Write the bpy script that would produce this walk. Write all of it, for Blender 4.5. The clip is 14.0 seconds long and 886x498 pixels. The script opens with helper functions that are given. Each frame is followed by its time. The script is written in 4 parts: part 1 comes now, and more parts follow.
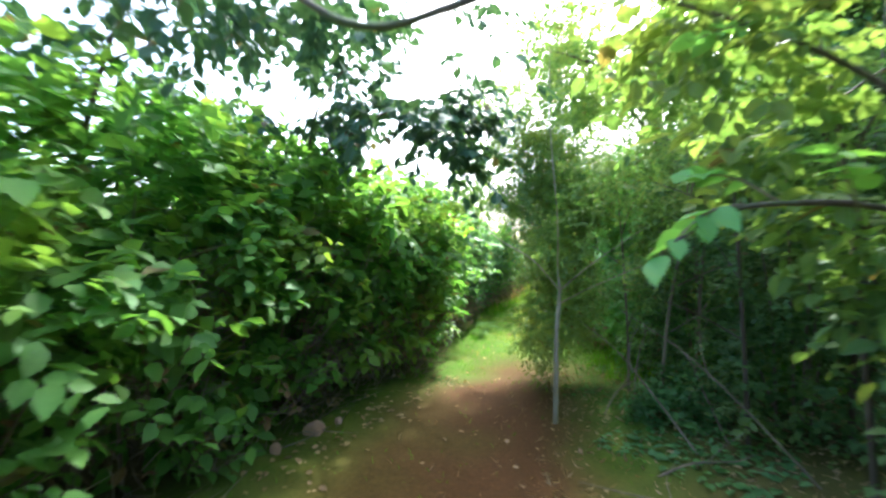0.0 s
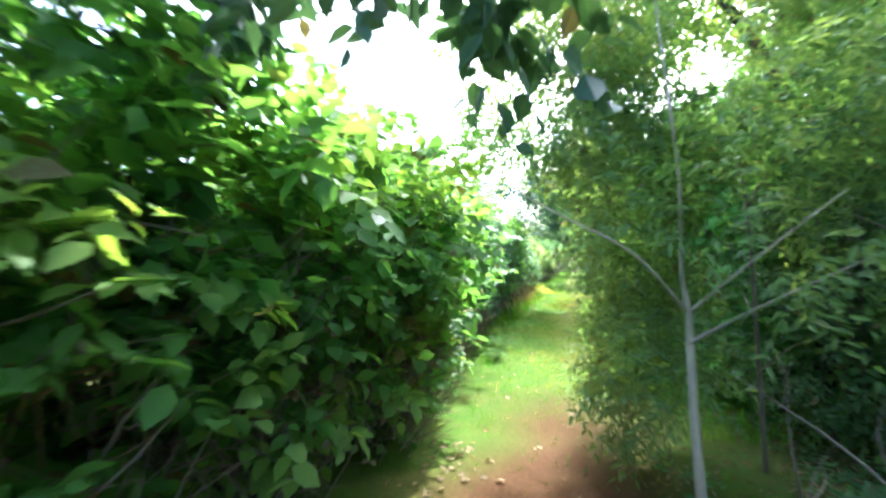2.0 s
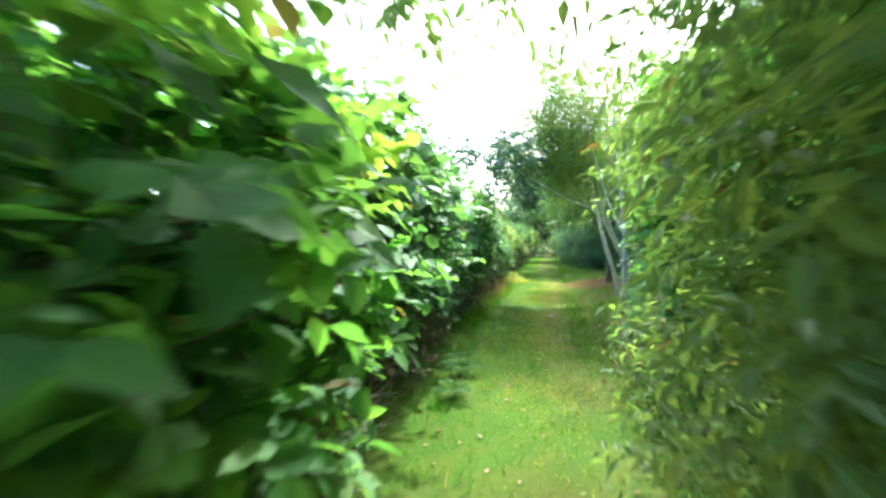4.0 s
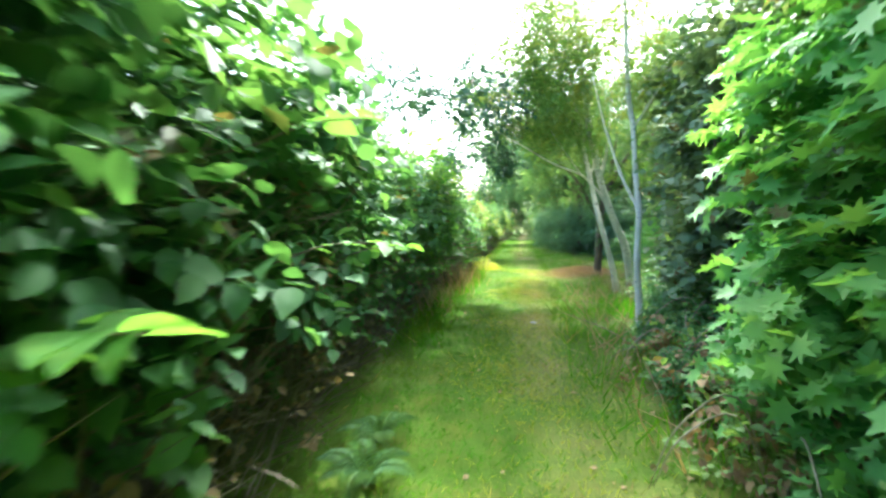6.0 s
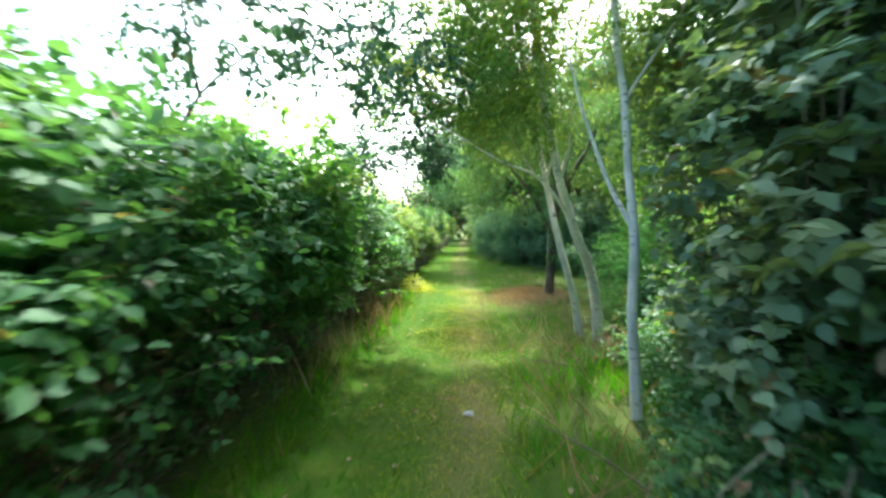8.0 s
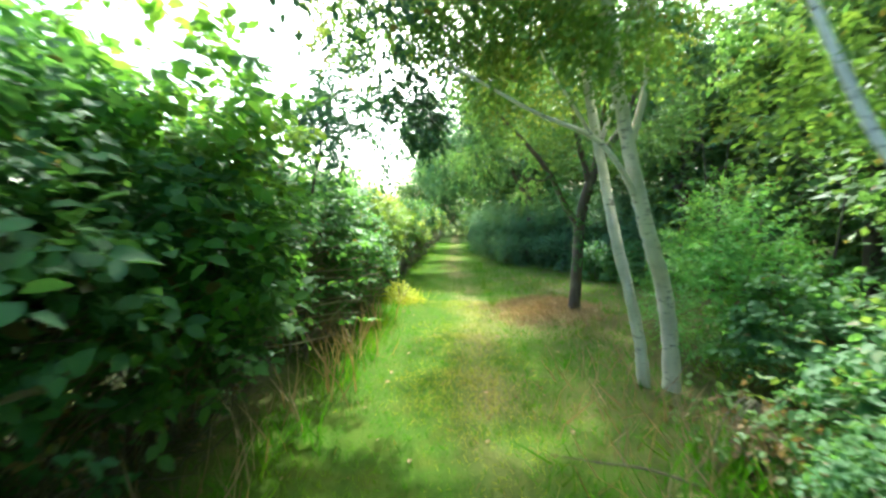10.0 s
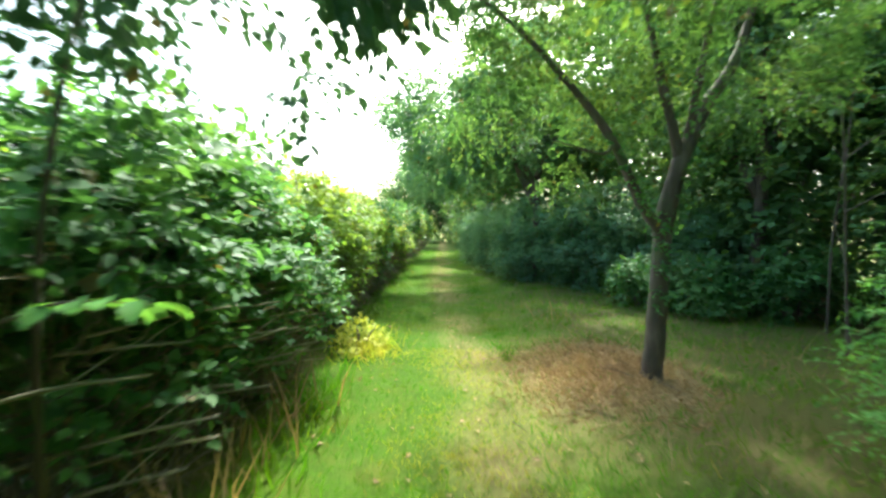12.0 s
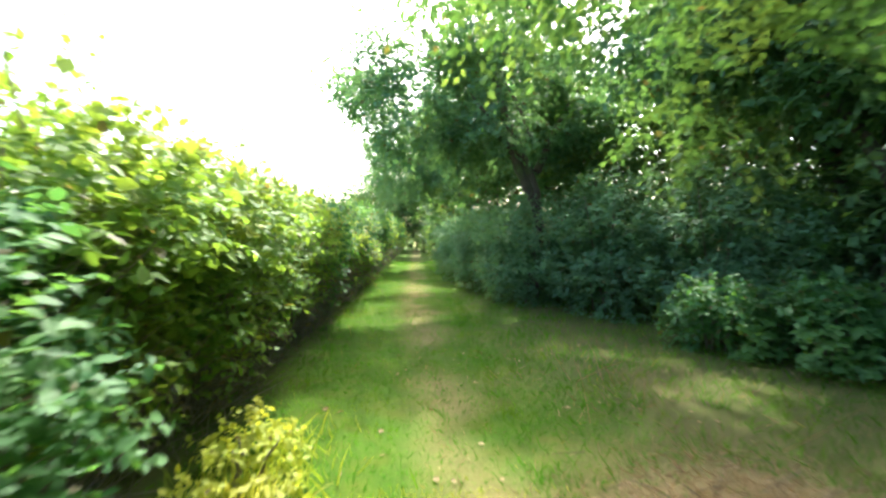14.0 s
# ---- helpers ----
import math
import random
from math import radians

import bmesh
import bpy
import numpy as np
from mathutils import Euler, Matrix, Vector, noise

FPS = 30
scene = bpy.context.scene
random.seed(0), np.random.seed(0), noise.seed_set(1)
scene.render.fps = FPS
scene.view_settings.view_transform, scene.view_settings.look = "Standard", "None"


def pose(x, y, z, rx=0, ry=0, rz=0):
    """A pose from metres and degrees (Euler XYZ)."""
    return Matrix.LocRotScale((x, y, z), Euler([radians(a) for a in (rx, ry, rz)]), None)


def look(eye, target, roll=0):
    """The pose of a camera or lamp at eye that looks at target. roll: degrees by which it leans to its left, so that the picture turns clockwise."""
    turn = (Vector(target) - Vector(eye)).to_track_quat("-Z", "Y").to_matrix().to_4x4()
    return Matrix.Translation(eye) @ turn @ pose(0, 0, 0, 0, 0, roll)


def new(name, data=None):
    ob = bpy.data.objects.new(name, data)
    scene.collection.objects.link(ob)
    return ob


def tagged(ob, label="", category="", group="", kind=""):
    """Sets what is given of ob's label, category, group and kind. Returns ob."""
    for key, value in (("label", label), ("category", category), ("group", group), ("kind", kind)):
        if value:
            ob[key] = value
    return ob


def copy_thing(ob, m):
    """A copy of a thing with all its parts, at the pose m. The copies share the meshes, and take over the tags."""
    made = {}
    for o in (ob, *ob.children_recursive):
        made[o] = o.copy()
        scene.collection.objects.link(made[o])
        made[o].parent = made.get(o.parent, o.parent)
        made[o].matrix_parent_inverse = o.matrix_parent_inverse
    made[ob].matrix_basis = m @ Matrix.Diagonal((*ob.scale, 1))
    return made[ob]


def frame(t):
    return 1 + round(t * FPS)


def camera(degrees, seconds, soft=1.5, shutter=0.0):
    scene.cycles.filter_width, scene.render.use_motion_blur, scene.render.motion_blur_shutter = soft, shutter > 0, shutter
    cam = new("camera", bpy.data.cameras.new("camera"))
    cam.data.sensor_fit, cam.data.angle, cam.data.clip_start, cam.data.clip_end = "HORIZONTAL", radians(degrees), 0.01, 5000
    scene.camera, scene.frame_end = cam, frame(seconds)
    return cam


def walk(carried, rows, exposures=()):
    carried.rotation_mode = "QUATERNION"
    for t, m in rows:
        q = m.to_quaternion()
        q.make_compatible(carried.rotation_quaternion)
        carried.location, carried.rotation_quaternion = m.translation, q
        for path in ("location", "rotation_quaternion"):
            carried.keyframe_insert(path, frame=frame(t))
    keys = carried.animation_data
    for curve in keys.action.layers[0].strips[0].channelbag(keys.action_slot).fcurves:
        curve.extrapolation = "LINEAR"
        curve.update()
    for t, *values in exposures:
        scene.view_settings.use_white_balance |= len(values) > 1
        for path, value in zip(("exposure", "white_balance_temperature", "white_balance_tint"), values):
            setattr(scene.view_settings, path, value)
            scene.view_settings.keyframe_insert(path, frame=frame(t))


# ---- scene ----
cam = camera(88.0, 14.0, soft=2.5, shutter=0.7)
# seconds, x, y, z, then the turns about x, y and z in degrees
PATH = [
    (0, 1.114, 3.717, 1.452, 90.76, -1.19, 17.06),
    (0.5, 0.925, 4.201, 1.443, 90.15, -0.61, 17.40),
    (1, 0.760, 4.681, 1.419, 90.35, 0.19, 18.50),
    (1.5, 0.629, 5.108, 1.413, 90.73, 0.42, 17.05),
    (2, 0.497, 5.632, 1.414, 90.66, -0.14, 16.92),
    (2.5, 0.347, 6.104, 1.405, 90.74, -0.32, 16.23),
    (3, 0.205, 6.625, 1.350, 90.86, 1.42, 14.14),
    (4.2, 0.230, 8.170, 1.365, 88.50, 0.80, 13.00),
    (5.5, 0.214, 9.835, 1.329, 86.07, 0.30, 11.45),
    (6, 0.105, 10.362, 1.275, 86.80, 0.67, 10.09),
    (6.5, 0.090, 10.847, 1.261, 86.52, 2.11, 3.31),
    (7, 0.190, 11.504, 1.342, 87.02, 0.27, 4.32),
    (7.5, 0.204, 12.043, 1.416, 87.24, 0.43, 3.96),
    (8, 0.205, 12.718, 1.472, 86.96, 0.37, 2.94),
    (8.5, 0.202, 13.365, 1.526, 86.29, 0.30, 2.28),
    (10.8, -0.015, 15.965, 1.422, 86.33, -0.13, 0.83),
    (11, 0.001, 16.328, 1.436, 85.29, 0.03, 0.03),
    (11.5, -0.008, 16.967, 1.444, 85.75, -0.06, 0.06),
    (12, -0.018, 17.771, 1.428, 86.98, -0.02, 0.07),
    (12.5, -0.005, 18.468, 1.410, 87.08, -0.12, 0.53),
    (13, -0.025, 19.262, 1.411, 87.97, 0.03, 1.39),
    (13.5, -0.009, 19.896, 1.403, 87.86, 0.03, -1.88),
    (14, -0.053, 20.562, 1.381, 88.05, 0.03, -3.32),
]

walk(cam, [(t, pose(x, y, z, a, b, c)) for t, x, y, z, a, b, c in PATH],
     exposures=[(0.0, 2.85, 5500, 7), (1.0, 3.1, 5350, 11), (2.0, 3.3, 5200, 14), (2.5, 3.25, 5250, 14), (3.0, 2.4, 5300, 2), (5.5, 3.0, 5400, 3), (6.5, 2.85, 5600, -2), (8.0, 2.5, 5600, -2), (8.5, 2.5, 5600, -1), (11.0, 2.65, 5900, -11), (12.0, 2.4, 5950, -8), (13.0, 2.4, 6000, -3), (14.0, 2.5, 6000, 2)])

# ---- sky and sun ----
SUN_ELEVATION, SUN_AZIMUTH = 47.0, 5.0     # azimuth: degrees from straight ahead, clockwise
world = bpy.data.worlds.new("sky")
scene.world = world
world.use_nodes = True
sky = world.node_tree.nodes.new("ShaderNodeTexSky")
sky.sky_type, sky.sun_disc = "NISHITA", False
sky.sun_elevation, sky.sun_rotation = radians(SUN_ELEVATION), radians(SUN_AZIMUTH)
sky.air_density, sky.dust_density, sky.ozone_density = 1.0, 6.0, 0.6
back = world.node_tree.nodes["Background"]
back.inputs["Strength"].default_value = 0.15
world.node_tree.links.new(sky.outputs["Color"], back.inputs["Color"])
sun = new("sun", bpy.data.lights.new("sun", "SUN"))
sun.data.energy, sun.data.angle, sun.data.color = 2.0, radians(1.5), (1.0, 0.93, 0.80)
sun_way = Vector((math.sin(radians(SUN_AZIMUTH)) * math.cos(radians(SUN_ELEVATION)),
                  math.cos(radians(SUN_AZIMUTH)) * math.cos(radians(SUN_ELEVATION)), math.sin(radians(SUN_ELEVATION))))
sun.matrix_world = look(sun_way * 60, (0, 0, 0))

# ---- materials ----
def material(name):
    m = bpy.data.materials.new(name)
    m.use_nodes = True
    return m, m.node_tree.nodes, m.node_tree.links, m.node_tree.nodes["Principled BSDF"]


def node(nodes, kind, **inputs):
    n = nodes.new(kind)
    for key, value in inputs.items():
        n.inputs[key.replace("_", " ")].default_value = value
    return n


def mixed(nodes, links, factor, a, b, blend="MIX"):
    m = nodes.new("ShaderNodeMix")
    m.data_type, m.blend_type = "RGBA", blend
    for socket, value in ((m.inputs[0], factor), (m.inputs[6], a), (m.inputs[7], b)):
        if isinstance(value, bpy.types.NodeSocket):
            links.new(value, socket)
        elif isinstance(value, (int, float)):
            socket.default_value = value
        else:
            socket.default_value = (*value, 1)
    return m.outputs[2]


def ramp(nodes, links, source, low, high):
    r = nodes.new("ShaderNodeMapRange")
    r.inputs["From Min"].default_value, r.inputs["From Max"].default_value = low, high
    links.new(source, r.inputs["Value"])
    return r.outputs["Result"]


def leaf_material(name, dark, light, yellow, through_share=0.42, gloss=0.6, scorch=(0.13, 0.10, 0.045), sheen=0.3):
    """A leaf: blades differ from one to the next, some yellowed; light passes through them."""
    m, nodes, links, bsdf = material(name)
    geo = nodes.new("ShaderNodeNewGeometry")
    co = nodes.new("ShaderNodeTexCoord")
    big = node(nodes, "ShaderNodeTexNoise", Scale=1.3, Detail=2.0)
    fine = node(nodes, "ShaderNodeTexNoise", Scale=70.0, Detail=3.0)
    for n in (big, fine):
        links.new(co.outputs["Object"], n.inputs["Vector"])
    rnd = geo.outputs["Random Per Island"]
    tone = mixed(nodes, links, rnd, dark, light)
    tone = mixed(nodes, links, ramp(nodes, links, big.outputs["Fac"], 0.48, 0.75), tone, yellow)
    old = ramp(nodes, links, rnd, 0.975, 0.985)
    tone = mixed(nodes, links, old, tone, scorch)
    tone = mixed(nodes, links, ramp(nodes, links, fine.outputs["Fac"], 0.35, 1.6), tone, light)
    links.new(tone, bsdf.inputs["Base Color"])
    bsdf.inputs["Roughness"].default_value = gloss
    bsdf.inputs["Specular IOR Level"].default_value = sheen
    tr = nodes.new("ShaderNodeBsdfTranslucent")
    glow = mixed(nodes, links, 1.0, tone, (1.9, 1.75, 0.75), "MULTIPLY")
    links.new(glow, tr.inputs["Color"])
    mix = nodes.new("ShaderNodeMixShader")
    mix.inputs[0].default_value = through_share
    links.new(bsdf.outputs[0], mix.inputs[1])
    links.new(tr.outputs[0], mix.inputs[2])
    links.new(mix.outputs[0], nodes["Material Output"].inputs["Surface"])
    return m


def bark_material(name, base, spot, scale, stretch, low, high, moss=None, bump=0.5):
    m, nodes, links, bsdf = material(name)
    co = nodes.new("ShaderNodeTexCoord")
    mp = nodes.new("ShaderNodeMapping")
    mp.inputs["Scale"].default_value = stretch
    links.new(co.outputs["Object"], mp.inputs["Vector"])
    n1 = node(nodes, "ShaderNodeTexNoise", Scale=scale, Detail=6.0, Roughness=0.65)
    links.new(mp.outputs[0], n1.inputs["Vector"])
    n2 = node(nodes, "ShaderNodeTexNoise", Scale=3.0, Detail=3.0)
    links.new(co.outputs["Object"], n2.inputs["Vector"])
    tone = mixed(nodes, links, ramp(nodes, links, n1.outputs["Fac"], low, high), base, spot)
    tone = mixed(nodes, links, ramp(nodes, links, n2.outputs["Fac"], 0.3, 0.9), tone, [c * 0.65 for c in base])
    if moss:
        tone = mixed(nodes, links, ramp(nodes, links, n2.outputs["Fac"], 0.5, 0.68), tone, moss)
    links.new(tone, bsdf.inputs["Base Color"])
    bsdf.inputs["Roughness"].default_value = 0.8
    b = node(nodes, "ShaderNodeBump", Strength=bump, Distance=0.012)
    links.new(n1.outputs["Fac"], b.inputs["Height"])
    links.new(b.outputs[0], bsdf.inputs["Normal"])
    return m


HEDGE_LEAF = leaf_material("hedge_leaf", (0.065, 0.17, 0.045), (0.135, 0.30, 0.065), (0.23, 0.33, 0.055), 0.52)
DEEP_LEAF = leaf_material("deep_green_leaf", (0.05, 0.135, 0.058), (0.10, 0.225, 0.08), (0.13, 0.24, 0.07), 0.42)
MAPLE_LEAF = leaf_material("maple_leaf", (0.10, 0.27, 0.07), (0.17, 0.36, 0.10), (0.22, 0.37, 0.08), 0.36, 0.6, sheen=0.25)
BIRCH_LEAF = leaf_material("birch_leaf", (0.07, 0.15, 0.045), (0.14, 0.24, 0.06), (0.28, 0.27, 0.06))
WOOD_LEAF = leaf_material("wood_leaf", (0.05, 0.12, 0.05), (0.105, 0.205, 0.075), (0.16, 0.22, 0.065))
FRESH_LEAF = leaf_material("fresh_leaf", (0.085, 0.165, 0.055), (0.15, 0.25, 0.08), (0.22, 0.28, 0.08), 0.46)
# overhead leaves: their backlit silhouette is put into a darker, bluer tone
SILHOUETTE_LEAF = leaf_material("backlit_overhead_leaf", (0.04, 0.095, 0.06), (0.07, 0.14, 0.085), (0.07, 0.16, 0.06), 0.18)
BLUE_LEAF = leaf_material("blue_green_leaf", (0.085, 0.185, 0.11), (0.145, 0.265, 0.16), (0.17, 0.28, 0.11))
# sunlight on parts of the hedge, put into a paler, yellower leaf colour
LIT_LEAF = leaf_material("sunlit_hedge_leaf", (0.11, 0.215, 0.045), (0.19, 0.29, 0.065), (0.28, 0.31, 0.06))
DULL_LEAF = leaf_material("dull_broad_leaf", (0.09, 0.155, 0.095), (0.16, 0.25, 0.145), (0.22, 0.25, 0.11), 0.34, 0.6, sheen=0.3)
GRASS = leaf_material("grass_blade", (0.045, 0.16, 0.006), (0.085, 0.225, 0.010), (0.15, 0.22, 0.014), 0.4, 0.85, (0.36, 0.27, 0.12), 0.08)
STRAW = leaf_material("dry_grass", (0.26, 0.18, 0.11), (0.42, 0.31, 0.20), (0.32, 0.20, 0.13), 0.15, 0.8, (0.2, 0.12, 0.07), 0.1)
# yellow of both stands for the sun patch at the hedge gap
YELLOW_GRASS = leaf_material("sunlit_and_dry_grass_blade", (0.18, 0.28, 0.03), (0.38, 0.41, 0.07), (0.44, 0.38, 0.09), 0.42, 0.6, (0.5, 0.4, 0.18), 0.1)
YELLOW_LEAF = leaf_material("sunlit_herb_leaf", (0.26, 0.33, 0.045), (0.42, 0.45, 0.07), (0.46, 0.42, 0.08), 0.45)
DEAD_LEAF = leaf_material("withered_leaf", (0.15, 0.105, 0.06), (0.30, 0.22, 0.13), (0.20, 0.17, 0.08), 0.2, 0.8, (0.1, 0.06, 0.03), 0.1)
BIRCH_BARK = bark_material("birch_bark", (0.78, 0.73, 0.62), (0.11, 0.09, 0.07), 9.0, (1.0, 1.0, 3.6), 0.57, 0.66, (0.48, 0.48, 0.37), bump=0.35)
DARK_BARK = bark_material("dark_bark", (0.085, 0.062, 0.048), (0.16, 0.13, 0.10), 16.0, (1.0, 1.0, 0.25), 0.45, 0.7, (0.09, 0.11, 0.05))
GREY_BARK = bark_material("grey_bark", (0.36, 0.31, 0.22), (0.19, 0.15, 0.10), 14.0, (1.0, 1.0, 0.4), 0.45, 0.7, (0.13, 0.15, 0.07))
TWIG = bark_material("twig_bark", (0.22, 0.18, 0.13), (0.11, 0.085, 0.06), 20.0, (1.0, 1.0, 0.4), 0.4, 0.7)

# ---- leaves, stems and grass as meshes ----
rng = np.random.default_rng(7)
# each template: corners (across, along, out of the blade) and triangles, for a blade one long
OVATE = (np.array([(0, 0, 0), (-.30, .28, .07), (-.29, .62, .04), (0, 1, -.12), (.29, .62, .04), (.30, .28, .07), (0, .45, -.03)]),
         np.array([(0, 6, 1), (1, 6, 2), (2, 6, 3), (3, 6, 4), (4, 6, 5), (5, 6, 0)]))
def broad_leaf():
    edge = [(.14, .05), (.27, .18), (.33, .34), (.31, .52), (.23, .70), (.11, .87)]
    rib = [(0, 0, 0), (0, .22, -.02), (0, .45, -.035), (0, .7, -.05), (0, 1.0, -.15)]
    pts = list(rib)
    tris = []
    for side in (1, -1):
        k = len(pts)
        pts += [(side * x, y, .09 * x * 2 - .12 * y * y + .02 * (i % 2)) for i, (x, y) in enumerate(edge)]
        fan = [(0, k, 1), (k, k + 1, 1), (1, k + 1, 2), (k + 1, k + 2, 2), (2, k + 2, 3), (k + 2, k + 3, 3), (k + 3, k + 4, 3), (3, k + 4, 4), (k + 4, k + 5, 4)]
        tris += [t if side > 0 else t[::-1] for t in fan]
    return np.array(pts, float), np.array(tris)


BROAD = broad_leaf()
KITE = (np.array([(0, 0, 0), (-.31, .45, .06), (0, 1, -.08), (.31, .45, .06)]), np.array([(0, 2, 1), (0, 3, 2)]))
LANCE = (np.array([(0, 0, 0), (-.17, .4, .04), (0, 1, -.12), (.17, .4, .04)]), np.array([(0, 2, 1), (0, 3, 2)]))
MAPLE = (np.array([(0, 0, 0), (-.28, -.05, .03), (-.22, .22, 0), (-.62, .38, .05), (-.24, .48, 0), (-.40, .86, .03), (-.10, .66, .02), (0, 1.05, -.10),
                   (.10, .66, .02), (.40, .86, .03), (.24, .48, 0), (.62, .38, .05), (.22, .22, 0), (.28, -.05, .03), (0, .4, -.04)]),
         np.array([(14, k + 1, k) for k in range(13)] + [(14, 0, 13)]))
STICK = (np.array([(-.009, 0, -.006), (.009, 0, -.006), (0, 0, .009), (-.006, .5, .03), (.006, .5, .03), (0, .5, .045), (0, 1, .0)]),
         np.array([(0, 1, 4), (0, 4, 3), (1, 2, 5), (1, 5, 4), (2, 0, 3), (2, 3, 5), (3, 4, 6), (4, 5, 6), (5, 3, 6)]))
BLADE = (np.array([(-.03, 0, 0), (.03, 0, 0), (.022, .5, .06), (-.022, .5, .06), (0, 1, .28)]), np.array([(0, 1, 2), (0, 2, 3), (3, 2, 4)]))


def unit(a):
    return a / np.maximum(np.linalg.norm(a, axis=-1, keepdims=True), 1e-9)


def mesh_from(name, verts, tris, smooth=False):
    me = bpy.data.meshes.new(name)
    me.vertices.add(len(verts))
    me.vertices.foreach_set("co", np.ascontiguousarray(verts, dtype=np.float32).ravel())
    me.loops.add(len(tris) * 3)
    me.loops.foreach_set("vertex_index", np.ascontiguousarray(tris, dtype=np.int32).ravel())
    me.polygons.add(len(tris))
    me.polygons.foreach_set("loop_start", np.arange(0, len(tris) * 3, 3, dtype=np.int32))
    me.polygons.foreach_set("use_smooth", np.full(len(tris), smooth))
    me.update(calc_edges=True)
    return me


def blades(template, place, axis, face, size):
    """Corners and triangles of one blade at each place, along its axis, its upper side towards face."""
    corners, tris = template
    y = unit(axis)
    x = unit(np.cross(y, face))
    z = np.cross(x, y)
    s = size[:, None, None]
    v = place[:, None] + s * (corners[None, :, 0:1] * x[:, None] + corners[None, :, 1:2] * y[:, None] + corners[None, :, 2:3] * z[:, None])
    f = tris[None] + (np.arange(len(place)) * len(corners))[:, None, None]
    return v.reshape(-1, 3), f.reshape(-1, 3)


def lumps(p, scale, seed):
    """A cheap lumpy field between -1 and 1."""
    q = p * scale + seed * 3.7
    return (np.sin(q[:, 0] * 1.7 + 1.3 * np.sin(q[:, 1])) + np.sin(q[:, 1] * 1.9 + 1.1 * np.sin(q[:, 2] * 1.2)) + np.sin(q[:, 2] * 2.1 + 1.4 * np.sin(q[:, 0] * 1.1))) / 3


def sprays(template, place, out, per, reach, size, droop=0.25, flat=0.9):
    """Twigs that start at each place and grow along out, with per leaves on each, alternating left and right."""
    n = len(place)
    out = unit(out + rng.normal(0, .35, (n, 3)))
    side = unit(np.cross(out, np.array([0, 0, 1.0]) + rng.normal(0, .3, (n, 3))))
    t = (np.arange(per) + .5) / per
    length = reach * rng.uniform(.6, 1.25, n)
    p = place[:, None] + out[:, None] * (t[None, :, None] * length[:, None, None])
    p[..., 2] -= droop * (t[None] ** 2) * length[:, None]
    sign = np.where(np.arange(per) % 2 == 0, 1, -1)[None, :, None]
    axis = out[:, None] * .55 + side[:, None] * sign * .8 + rng.normal(0, .3, (n, per, 3))
    axis[..., 2] -= droop * 1.2
    face = np.array([0, 0, flat]) + out[:, None] * .35 + rng.normal(0, .38, (n, per, 3))
    s = size * rng.uniform(.55, 1.2, (n, per))
    return blades(template, p.reshape(-1, 3), axis.reshape(-1, 3), face.reshape(-1, 3), s.ravel())


def joined(pieces):
    verts, tris, n = [], [], 0
    for v, f in pieces:
        verts.append(v)
        tris.append(f + n)
        n += len(v)
    return np.concatenate(verts), np.concatenate(tris)


def smooth_line(points, steps=6):
    """Points and radii (x, y, z, r) drawn out into a smooth line."""
    p = np.array(points, float)
    q = np.vstack([2 * p[0] - p[1], p, 2 * p[-1] - p[-2]])
    line = []
    for i in range(1, len(q) - 2):
        for u in np.arange(steps) / steps:
            a, b, c, d = q[i - 1], q[i], q[i + 1], q[i + 2]
            line.append(.5 * (2 * b + (c - a) * u + (2 * a - 5 * b + 4 * c - d) * u * u + (3 * b - a - 3 * c + d) * u ** 3))
    line.append(p[-1])
    return np.array(line)


def tube(points, sides=8, steps=6, rough=0.06):
    line = smooth_line(points, steps)
    way = unit(np.gradient(line[:, :3], axis=0))
    a = unit(np.cross(way, np.array([0.31, 0.9, 0.13])))
    b = np.cross(way, a)
    ang = np.arange(sides) * 2 * math.pi / sides
    r = np.maximum(line[:, 3], .001)[:, None] * (1 + rng.normal(0, rough, (len(line), sides)))
    v = line[:, None, :3] + r[..., None] * (np.cos(ang)[None, :, None] * a[:, None] + np.sin(ang)[None, :, None] * b[:, None])
    i = np.arange(len(line) - 1)[:, None] * sides
    j = np.arange(sides)[None]
    k = (j + 1) % sides
    f = np.concatenate([np.stack([i + j, i + k, i + sides + k], -1).reshape(-1, 3), np.stack([i + j, i + sides + k, i + sides + j], -1).reshape(-1, 3)])
    cap = np.array([[(len(line) - 1) * sides, (len(line) - 1) * sides + q, (len(line) - 1) * sides + q + 1] for q in range(1, sides - 1)])
    return v.reshape(-1, 3), np.concatenate([f, cap])


def part(name, data, mat, parent, label="", kind="", smooth=False):
    """Links corners and triangles as one mesh under a thing or a part."""
    me = mesh_from(name, *data, smooth)
    me.materials.append(mat)
    ob = new(name, me)
    ob.parent = parent
    return tagged(ob, label, "", "", kind)


def thing(name, x, y, label, category, group="", z=0.0):
    ob = new(name)
    ob.location = (x, y, z)
    return tagged(ob, label, category, group)


